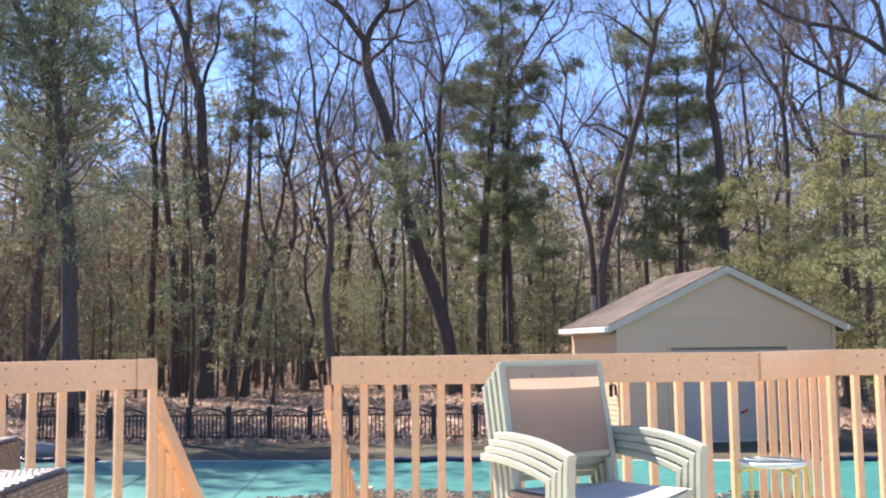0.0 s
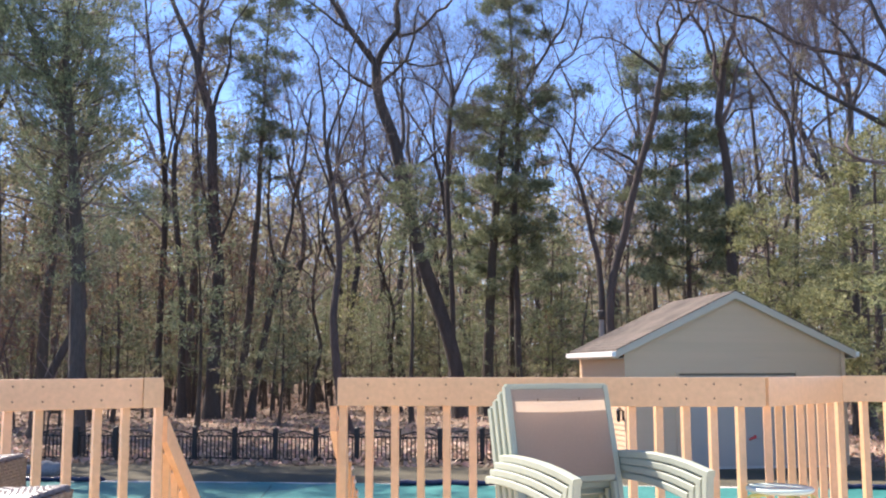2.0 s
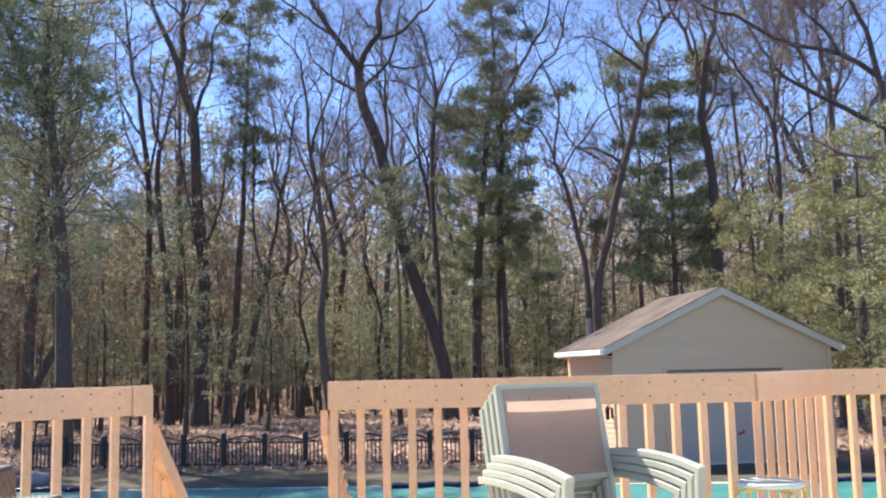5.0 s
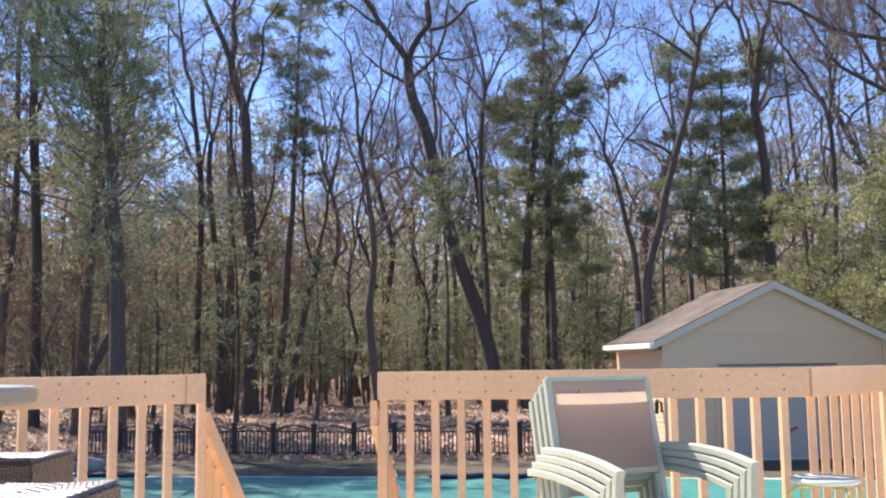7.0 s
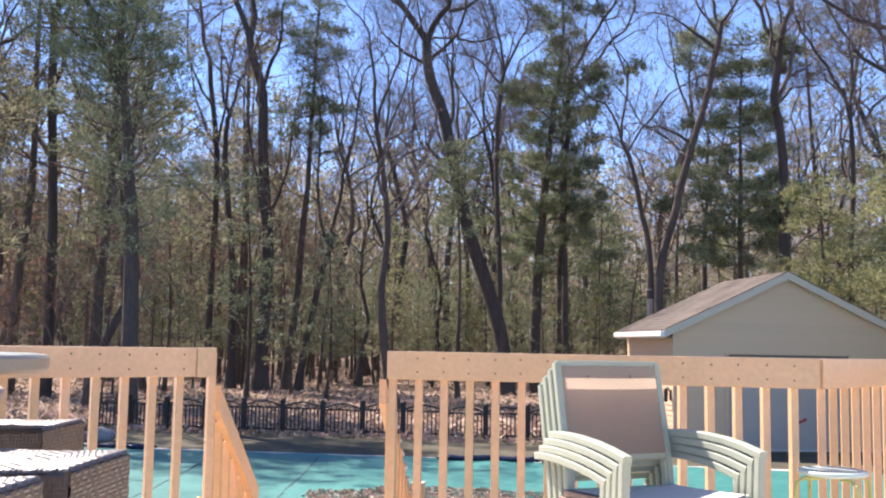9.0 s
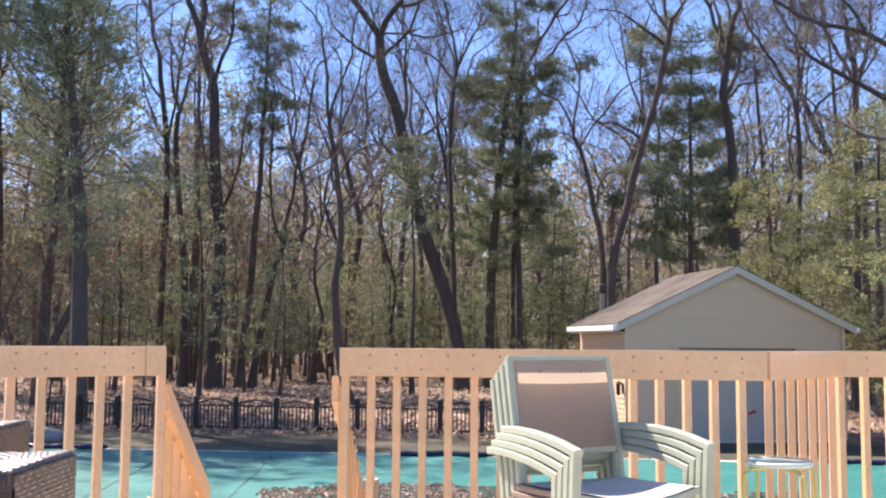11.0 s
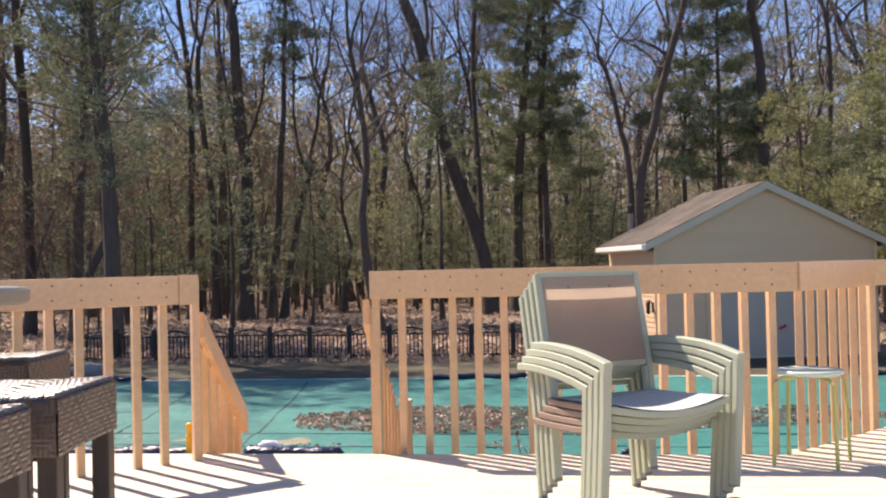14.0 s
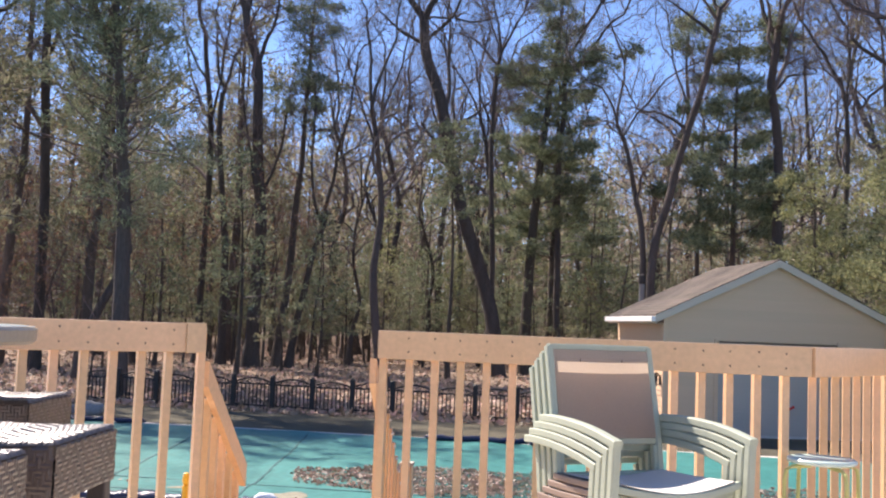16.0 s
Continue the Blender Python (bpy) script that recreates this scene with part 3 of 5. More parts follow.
# ---- garden fence ----
def build_fence():
    """Low black ornamental panels with an arched top between posts."""
    first = None
    pickets = 9
    pitch = 0.972
    for i in range(14):
        x = -11.86 + i * pitch
        if first is None:
            root = thing("fence_panel", pose(x, 23.35, GZ - 0.02), "low black iron garden fence panel with pickets", "fence", "garden fence panels")
            part("post", box((-0.055, -0.055, 0), (0.055, 0.055, 0.80), 0.006), IRON, root)
            part("post_cap", lathe([(0.065, 0.80), (0.065, 0.82), (0.03, 0.845), (0.003, 0.86)], 12), IRON, root)
            part("bottom_rail", box((0.055, -0.014, 0.09), (pitch - 0.055, 0.014, 0.13), 0.003), IRON, root)
            part("top_rail", box((0.055, -0.014, 0.60), (pitch - 0.055, 0.014, 0.635), 0.003), IRON, root)
            part("arch", sweep([(0.05 + (pitch - 0.1) * k / 16, 0, 0.66 + 0.10 * math.sin(math.pi * k / 16)) for k in range(17)], 0.03, 0.035), IRON, root)
            for k in range(pickets):
                px = 0.055 + (pitch - 0.11) * (k + 0.5) / pickets
                part("picket", box((px - 0.013, -0.012, 0.02), (px + 0.013, 0.012, 0.60), 0.002), IRON, root)
            for k in range(4):
                px = 0.055 + (pitch - 0.11) * (k + 0.5) / 4
                part("scroll", tube([(px + 0.055 * math.cos(a), 0, 0.675 + 0.035 * math.sin(a)) for a in (2 * math.pi * q / 12 for q in range(13))], 0.009, 6), IRON, root)
            first = root
        else:
            copy_thing(first, pose(x, 23.35, GZ - 0.02 + 0.012 * math.sin(i * 1.9), 0, 0.4 * math.sin(i * 2.3), 0))


build_fence()


# ---- garage ----
def build_garage():
    W, D, WH, RISE, OV = 2.516, 3.5, 2.605, 1.19, 0.25
    root = thing("garage", pose(4.476, 22.75, GZ, 0, 0, 13.9), "tan vinyl-sided garage with white trim and brown shingle roof", "garage")
    OF = 0.11
    slope = RISE / W
    # front gable wall, with the opening for the garage door left free
    d0, d1, dh = -1.32, 1.38, 2.03
    wall = part("wall", prism([(-W, 0.05), (d0, 0.05), (d0, dh), (d1, dh), (d1, 0.05), (W, 0.05), (W, WH), (0, WH + RISE), (-W, WH)], "y", 0.02, 0.14), SIDING, root)
    for lo, hi in (((-W, 0.14, 0.05), (-W + 0.12, D, WH)), ((W - 0.12, 0.14, 0.05), (W, D, WH))):
        part("wall", box(lo, hi), SIDING, root)
    part("wall", prism([(-W, 0.05), (W, 0.05), (W, WH), (0, WH + RISE), (-W, WH)], "y", D, D + 0.1), SIDING, root)
    part("foundation", box((-W - 0.02, 0.03, -0.3), (W + 0.02, D + 0.12, 0.055), 0.01), COPING, root)
    h = 0.112
    z = 0.06
    while z < WH + RISE - 0.05:
        top = z + h
        def reach(zz):
            return W if zz <= WH else max(0.0, W - (zz - WH) / slope)
        spans = [(-reach(z), d0 - 0.09), (d1 + 0.09, reach(z))] if top < dh + 0.1 else [(-reach(z), reach(z))]
        for a, b in spans:
            ta, tb = (max(a, -reach(top)), min(b, reach(top)))
            if b - a < 0.05:
                continue
            bmb = bmesh.new()
            q = [(a, -0.003, z), (b, -0.003, z), (tb, 0.008, top), (ta, 0.008, top), (a, 0.019, z), (b, 0.019, z), (tb, 0.019, top), (ta, 0.019, top)]
            v = [bmb.verts.new(p) for p in q]
            for f in ((0, 1, 2, 3), (4, 7, 6, 5), (0, 4, 5, 1), (1, 5, 6, 2), (3, 2, 6, 7), (0, 3, 7, 4)):
                bmb.faces.new([v[i] for i in f])
            part("siding_board", bmb, SIDING, wall)
        z += h
    side = [o for o in root.children if o.name.startswith("wall")][1]
    z = 0.06
    while z < WH - 0.05:
        bmb = bmesh.new()
        v = [bmb.verts.new(p) for p in ((-W - 0.026, 0.05, z), (-W - 0.026, D, z), (-W - 0.010, D, z + h), (-W - 0.010, 0.05, z + h), (-W - 0.001, 0.05, z), (-W - 0.001, D, z), (-W - 0.001, D, z + h), (-W - 0.001, 0.05, z + h))]
        for f in ((0, 3, 2, 1), (4, 5, 6, 7), (0, 1, 5, 4), (2, 3, 7, 6), (0, 4, 7, 3), (1, 2, 6, 5)):
            bmb.faces.new([v[i] for i in f])
        part("siding_board", bmb, SIDING, side)
        z += h
    for sx in (-1, 1):
        part("corner_trim", box((sx * W - 0.045, -0.035, 0.05), (sx * W + 0.045, 0.05, WH - 0.02), 0.004), SIDING, root)
        # roof slope: deck, courses of shingles, rake board, fascia and gutter
        ex, ez = W + OV, WH - OV * slope
        roof = part("roof", prism([(0, WH + RISE + 0.03), (sx * ex, ez + 0.03), (sx * ex, ez + 0.09), (0, WH + RISE + 0.09)], "y", -OF + 0.02, D + OF), SHINGLE, root)
        n = 20
        ln = math.hypot(ex, WH + RISE - ez)
        for c in range(n):
            a, b = c / n, (c + 1) / n + 0.012
            def rp(t, lift):
                return (sx * ex * (1 - t), ez + 0.09 + (WH + RISE - ez) * t + lift)
            part("shingle_course", prism([rp(a, 0.016), rp(min(b, 1), 0.004), rp(min(b, 1), 0.001), rp(a, 0.002)], "y", -OF + 0.0, D + OF + 0.02), SHINGLE, roof)
        part("rake_board", prism([(0, WH + RISE + 0.075), (sx * (ex + 0.01), ez + 0.075), (sx * (ex + 0.01), ez - 0.085), (0, WH + RISE - 0.085)], "y", -OF - 0.02, -OF + 0.018), TRIM, root, "white painted rake board")
        part("soffit", prism([(sx * 0.02, WH + RISE - 0.06), (sx * ex, ez - 0.06), (sx * ex, ez - 0.045), (sx * 0.02, WH + RISE - 0.045)], "y", -OF + 0.02, -0.012), TRIM, root)
        part("fascia", box((min(sx * (ex - 0.02), sx * (ex + 0.005)), -OF, ez - 0.10), (max(sx * (ex - 0.02), sx * (ex + 0.005)), D + OF, ez + 0.03), 0.003), TRIM, root)
        part("gutter", box((min(sx * (ex + 0.006), sx * (ex + 0.10)), -OF - 0.02, ez - 0.06), (max(sx * (ex + 0.006), sx * (ex + 0.10)), D + OF, ez + 0.055), 0.015), GUTTER, root, "white aluminium gutter")
        part("eave_soffit", box((min(sx * (W + 0.03), sx * (ex - 0.02)), 0.0, ez - 0.10), (max(sx * (W + 0.03), sx * (ex - 0.02)), D, ez - 0.085)), TRIM, root)
    door = part("garage_door", box((d0, 0.05, 0.055), (d1, 0.09, dh)), DOOR, root, "closed white sectional garage door")
    for r in range(4):
        z0 = 0.06 + r * (dh - 0.06) / 4
        part("door_section", box((d0 + 0.002, 0.03, z0 + 0.0015), (d1 - 0.002, 0.05, z0 + (dh - 0.06) / 4 - 0.0015), 0.003), DOOR, door)
        for c in range(4):
            x0 = d0 + 0.08 + c * (d1 - d0 - 0.1) / 4
            part("door_panel", box((x0, 0.026, z0 + 0.09), (x0 + (d1 - d0) / 4 - 0.12, 0.031, z0 + 0.41), 0.004), DOOR, door)
    for lo, hi in (((d0 - 0.09, -0.02, 0.05), (d0, 0.06, dh + 0.09)), ((d1, -0.02, 0.05), (d1 + 0.09, 0.06, dh + 0.09)), ((d0, -0.012, dh), (d1, 0.06, dh + 0.03))):
        part("door_trim", box(lo, hi, 0.004), LINTEL if lo[0] == d0 else SIDING, root)
    part("door_handle", tube([(0.27, 0.02, 0.63), (0.27, -0.03, 0.645), (0.39, -0.03, 0.685), (0.39, 0.02, 0.70)], 0.024, 8), RED, door, "red handle")
    lamp = thing("wall_lantern", root.matrix_world @ pose(-W - 0.03, 0.17, 1.17), "small black lantern mounted on the garage wall", "lantern")
    part("plate", box((-0.02, -0.05, -0.1), (0.004, 0.05, 0.1), 0.005), IRON, lamp)
    part("housing", lathe([(0.02, -0.15), (0.04, -0.12), (0.05, 0.08), (0.06, 0.10), (0.015, 0.16)], 8), IRON, lamp).location = (-0.11, 0, 0)
    part("arm", tube([(-0.01, 0, 0.05), (-0.06, 0, 0.16), (-0.11, 0, 0.16)], 0.012, 8), IRON, lamp)


build_garage()

pole = thing("vent_pole", pose(2.17, 33.0, GZ), "grey pipe with a dark cap standing among the trees", "pole")
part("pipe", tube([(0, 0, 0), (0, 0, 3.75)], 0.085, 14), PIPE, pole)
part("cap", lathe([(0.10, 3.75), (0.12, 3.80), (0.11, 4.02), (0.02, 4.06)], 14), IRON, pole, "dark cap")


def boulder(x, y, s, seed, label):
    bm = bmesh.new()
    bmesh.ops.create_icosphere(bm, subdivisions=3, radius=1.0)
    for v in bm.verts:
        k = 1 + 0.35 * noise.noise(v.co * 1.1 + Vector((seed, 0, 0))) + 0.1 * noise.noise(v.co * 3.3 + Vector((0, seed, 0)))
        v.co = Vector((v.co.x * s * k, v.co.y * s * 0.8 * k, v.co.z * s * 0.65 * k))
    ob = smooth(part("boulder", bm, ROCK))
    ob.location = (x, y, GZ + s * 0.35)
    tagged(ob, label, "rock")


boulder(-10.05, 20.3, 0.3, 1.0, "rounded grey boulder at the edge of the lawn")
boulder(-10.6, 20.6, 0.17, 4.0, "small grey boulder at the edge of the lawn")

# ---- stacked patio chairs ----
def chair(m, label):
    """A stacking armchair: flat metal tube frame, woven sling back and seat. Local -y is its front."""
    root = thing("patio_chair", m, label, "chair", "stacked patio chairs")
    hw = 0.27
    for sx in (-1, 1):
        x = sx * hw
        ax = sx * 0.300
        leg = [(ax, -0.232, 0.0), (ax, -0.262, 0.30), (ax, -0.272, 0.485)]
        arm = [(ax, -0.290, 0.491), (ax, -0.255, 0.498), (ax, -0.18, 0.513), (ax, -0.08, 0.527), (ax * 0.985, 0.04, 0.535), (ax * 0.96, 0.14, 0.536), (ax * 0.93, 0.23, 0.533), (ax * 0.90, 0.285, 0.527)]
        part("front_leg", sweep(leg, 0.036, 0.034, side=(1, 0, 0)), SAGE, root)
        part("arm", sweep(arm, 0.038, 0.030, side=(1, 0, 0)), SAGE, root)
        for gx, gy in ((ax, -0.232), (x * 0.86, 0.195)):
            part("foot_glide", box((gx - 0.016, gy - 0.014, -0.011), (gx + 0.016, gy + 0.014, 0.004), 0.003), PIPE, root, "grey plastic foot glide")
        part("rear_leg", sweep([(x * 0.86, 0.195, 0.0), (x * 0.86, 0.212, 0.20), (x * 0.86, 0.215, 0.36), (x * 0.86, 0.225, 0.42)], 0.038, 0.026, side=(1, 0, 0)), SAGE, root)
        part("back_post", sweep([(x * 0.90, 0.205, 0.30), (x * 0.90, 0.222, 0.42), (x * 0.90, 0.262, 0.60), (x * 0.89, 0.312, 0.815)], 0.03, 0.03, side=(1, 0, 0)), SAGE, root)
        part("seat_rail", sweep([(x * 0.92, -0.245, 0.330), (x * 0.92, -0.1, 0.317), (x * 0.92, 0.08, 0.310), (x * 0.92, 0.21, 0.310)], 0.028, 0.025, side=(1, 0, 0)), SEAT_SIDE, root, "brown sling hem wrapped round the rail")
    part("front_rail", sweep([(-hw + 2 * hw * k / 12, -0.245 - 0.022 * math.sin(math.pi * k / 12), 0.331 - 0.034 * math.sin(math.pi * k / 12)) for k in range(13)], 0.024, 0.027), SAGE, root)
    part("top_rail", sweep([(-hw * 0.9, 0.312, 0.812), (0, 0.314, 0.814), (hw * 0.9, 0.312, 0.812)], 0.026, 0.026), SAGE, root)
    part("lower_back_rail", sweep([(-hw * 0.9, 0.23, 0.44), (hw * 0.9, 0.23, 0.44)], 0.024, 0.03), SAGE, root)
    part("rear_rail", sweep([(-hw * 0.9, 0.212, 0.306), (hw * 0.9, 0.212, 0.306)], 0.024, 0.03), SAGE, root)
    def cloth(f, nu, nv, t):
        bm = bmesh.new()
        g = [[bm.verts.new(f(i / nu, j / nv)) for i in range(nu + 1)] for j in range(nv + 1)]
        for a, b in zip(g, g[1:]):
            for i in range(nu):
                bm.faces.new((a[i], a[i + 1], b[i + 1], b[i]))
        return bm
    smooth(part("back_sling", cloth(lambda u, v: (hw * 0.88 * (2 * u - 1), 0.216 + 0.072 * v - 0.005 * math.sin(math.pi * u) * math.sin(math.pi * v), 0.45 + 0.316 * v), 12, 10, 0.004), SLING, root, "beige woven sling back"))
    smooth(part("top_hem", cloth(lambda u, v: (hw * 0.87 * (2 * u - 1), 0.2850 + 0.0105 * v, 0.764 - 0.003 * math.sin(9 * u + 1) * (1 - v) + 0.04 * v), 16, 3, 0.004), HEM, root, "doubled beige hem"))
    # two short dark ticks at the hem's lower edge
    for sx in (-0.4, 0.35):
        part("hem_seam", box((hw * sx - 0.002, 0.2785, 0.756), (hw * sx + 0.002, 0.2810, 0.768)), SEAT_SIDE, root, "short dark tick")
    smooth(part("seat_sling", cloth(lambda u, v: (hw * 0.91 * (2 * u - 1), -0.252 - 0.022 * math.sin(math.pi * u) * (1 - v) + 0.46 * v, 0.3465 - 0.021 * v - 0.034 * math.sin(math.pi * u) * (1 - 0.35 * v) - 0.004 * math.sin(math.pi * v)), 14, 12, 0.004), SEAT, root, "pale woven sling seat"))
    return root


CHAIR_AT, CHAIR_TURN = Vector((0.388, 4.241)), 31.8
FWD = Vector((math.sin(radians(CHAIR_TURN)), -math.cos(radians(CHAIR_TURN))))
base_chair = chair(pose(CHAIR_AT.x, CHAIR_AT.y, 0.013, 0, 0, CHAIR_TURN), "sage green metal patio chair with beige sling, stacked")
for k in (1, 2, 3):
    p = CHAIR_AT + FWD * 0.040 * k
    copy_thing(base_chair, pose(p.x, p.y, 0.013 + 0.0313 * k, 0, 0, CHAIR_TURN))

# ---- small side table ----
side_table = thing("side_table", pose(1.335, 5.06, 0.012), "small round mint-topped side table with lime metal legs", "table")
smooth(part("tabletop", lathe([(0.01, 0.405), (0.14, 0.405), (0.153, 0.412), (0.155, 0.422), (0.148, 0.43), (0.125, 0.426), (0.01, 0.426)], 40), MINT, side_table, "mint round top with raised rim"))
for k in range(4):
    a = radians(20 + 90 * k)
    c, s = math.cos(a), math.sin(a)
    part("leg", tube([(c * 0.06, s * 0.06, 0.395), (c * 0.155, s * 0.155, 0.392), (c * 0.183, s * 0.183, 0.375), (c * 0.19, s * 0.19, 0.34), (c * 0.20, s * 0.20, -0.012)], 0.0095, 10), LIME, side_table)

weed = thing("dry_weed", pose(-0.07, 5.6, GZ - 0.02), "thin dry weed stalk standing beyond the deck edge", "weed")
part("stalk", tube([(0.04, 0, 0), (0.03, 0.01, 0.5), (0.012, 0, 0.95), (0.0, 0, 1.13), (-0.022, 0, 1.262)], [0.005, 0.005, 0.004, 0.0035, 0.003], 6), BRUSH, weed)
part("seed_head", lathe([(0.002, 1.255), (0.011, 1.262), (0.014, 1.274), (0.008, 1.284), (0.001, 1.287)], 8), BRUSH, weed, "pale dry seed head").location = (-0.023, 0, 0)
for k in range(7):
    h, a = 0.95 + 0.045 * k, 2.4 * k
    part("dry_leaf", sweep([(-0.003 * k + 0.008, 0, h), (0.02 * math.cos(a), 0.02 * math.sin(a), h + 0.016), (0.042 * math.cos(a), 0.042 * math.sin(a), h - 0.012)], 0.009, 0.0015), BRUSH, weed)

# ---- wicker counter stools ----
def weave(x, y, p=0.0135):
    """The relief of a herringbone twill of flat cane strands p wide: each passes over two and under two, in steps that turn every few strands."""
    i, j = np.floor(x / p), np.floor(y / p)
    fx, fy = x / p - i - 0.5, y / p - j - 0.5
    step = np.where(np.floor(i / 7) % 2 < 1, i, -i)
    over = (j + step) % 4 < 2
    warp = (1 - np.abs(2 * fx) ** 3) * np.where(over, 1.0, 0.15)
    weft = (1 - np.abs(2 * fy) ** 3) * np.where(over, 0.15, 1.0)
    return 0.0050 * np.maximum(warp, weft)


def part_grid(name, x, y, z, material, parent, label):
    h, w = x.shape
    v = np.stack([x, y, z], -1).reshape(-1, 3)
    a = (np.arange(h - 1)[:, None] * w + np.arange(w - 1)[None, :]).ravel()
    g = Geo()
    g.v, g.f = [v], [np.stack([a, a + 1, a + w + 1, a + w], 1)]
    return link_mesh(name, g.mesh(name), material, parent, label)


def stool(m, label):
    root = thing("wicker_stool", m, label, "stool", "wicker stools round the table")
    S, H = 0.235, 0.64
    nx = 140
    ax = np.linspace(-1, 1, nx + 1)
    U, V = np.meshgrid(ax, ax)
    relief = 1.25 * weave(U * S, V * S)
    edge = np.maximum(np.abs(U), np.abs(V))
    Z = H - 0.004 + 0.008 * U * U - 0.001 * V * V + relief - 0.012 * np.clip((edge - 0.965) / 0.035, 0, 1) ** 2
    part_grid("seat", U * S, V * S, Z, SEAT_CANE, root, "glossy woven cane seat")
    for k in range(4):
        r = np.array(Matrix.Rotation(radians(90 * k), 3, "Z"))
        u, v = np.meshgrid(np.linspace(-1, 1, nx + 1), np.linspace(0, 1, 41))
        flat = np.stack([S * u, np.full_like(u, -S), np.zeros_like(u)], -1) @ r.T
        zt = H - 0.004 + 0.008 * (flat[..., 0] / S) ** 2 - 0.001 * (flat[..., 1] / S) ** 2 - 0.010
        low = H - 0.160 + 0.003 * (1 - np.abs(u) ** 3)
        z = zt + (low - zt) * v
        out = -S - weave(u * S, v * 0.15)
        p = np.stack([S * u, out, np.zeros_like(u)], -1) @ r.T
        part_grid("apron", p[..., 0], p[..., 1], z, WICKER, root, "woven cane apron")
    for sx in (-1, 1):
        for sy in (-1, 1):
            x, y = sx * (S - 0.030), sy * (S - 0.030)
            part("leg", box((x - 0.027, y - 0.027, 0), (x + 0.027, y + 0.027, H - 0.05), 0.006), STOOL_LEG, root)
    for sy in (-1, 1):
        part("stretcher", box((-S + 0.06, sy * (S - 0.03) - 0.012, 0.18), (S - 0.06, sy * (S - 0.03) + 0.012, 0.205), 0.004), STOOL_LEG, root)
    return root


def stool_pose(corner, near):
    """From the two corners of the seat's side that faces +x."""
    a, b = Vector(corner), Vector(near)
    d = (a - b).normalized()
    turn = math.degrees(math.atan2(d.y, d.x)) - 90
    mid = (a + b) / 2 + Vector((-d.y, d.x)) * 0.235
    return pose(mid.x, mid.y, 0.002, 0, 0, turn)


first_stool = stool(stool_pose((-1.20, 3.12), (-1.14, 2.65)), "dark brown woven wicker counter stool in the sun")
copy_thing(first_stool, stool_pose((-1.91, 4.17), (-1.83, 3.70)))
copy_thing(first_stool, stool_pose((-1.13, 2.50), (-1.07, 2.03)))

# ---- patio table and planter ----
table = thing("patio_table", pose(-2.25, 3.52, 0.028), "round counter-height patio table with frosted glass top", "table")
part("rim", lathe([(0.40, 0.835), (0.45, 0.832), (0.468, 0.845), (0.47, 0.885), (0.46, 0.897), (0.44, 0.898), (0.40, 0.890)], 64), TABLE_EDGE, table, "tan metal rim")
part("glass_top", lathe([(0.02, 0.889), (0.438, 0.889), (0.442, 0.893), (0.438, 0.9), (0.02, 0.9)], 64), TABLE_TOP, table, "frosted glass top")
part("pedestal", lathe([(0.26, -0.028), (0.26, 0.03), (0.07, 0.07), (0.05, 0.4), (0.06, 0.8), (0.2, 0.852)], 24), TABLE_EDGE, table)

planter = thing("planter", pose(-1.885, 3.10, 0), "tall empty beige clay planter beside the stools", "planter")
smooth(part("pot", lathe([(0.10, 0.0), (0.17, 0.0), (0.18, 0.05), (0.14, 0.12), (0.13, 0.2), (0.17, 0.45), (0.205, 0.70), (0.215, 0.78), (0.225, 0.79), (0.228, 0.82), (0.215, 0.828), (0.195, 0.82), (0.185, 0.72)], 48), POT, planter))
part("soil", lathe([(0.01, 0.70), (0.186, 0.705), (0.186, 0.715), (0.01, 0.725)], 32), SOIL, planter)


# ---- woodland ----
def wander(rng, p, d, length, n, bend, lift):
    """A crooked line from p along d."""
    pts = [np.array(p, float)]
    d = np.array(d, float)
    for _ in range(n):
        d = d + rng.normal(size=3) * bend + np.array((0, 0, lift))
        d /= np.linalg.norm(d)
        pts.append(pts[-1] + d * length / n)
    return np.array(pts)


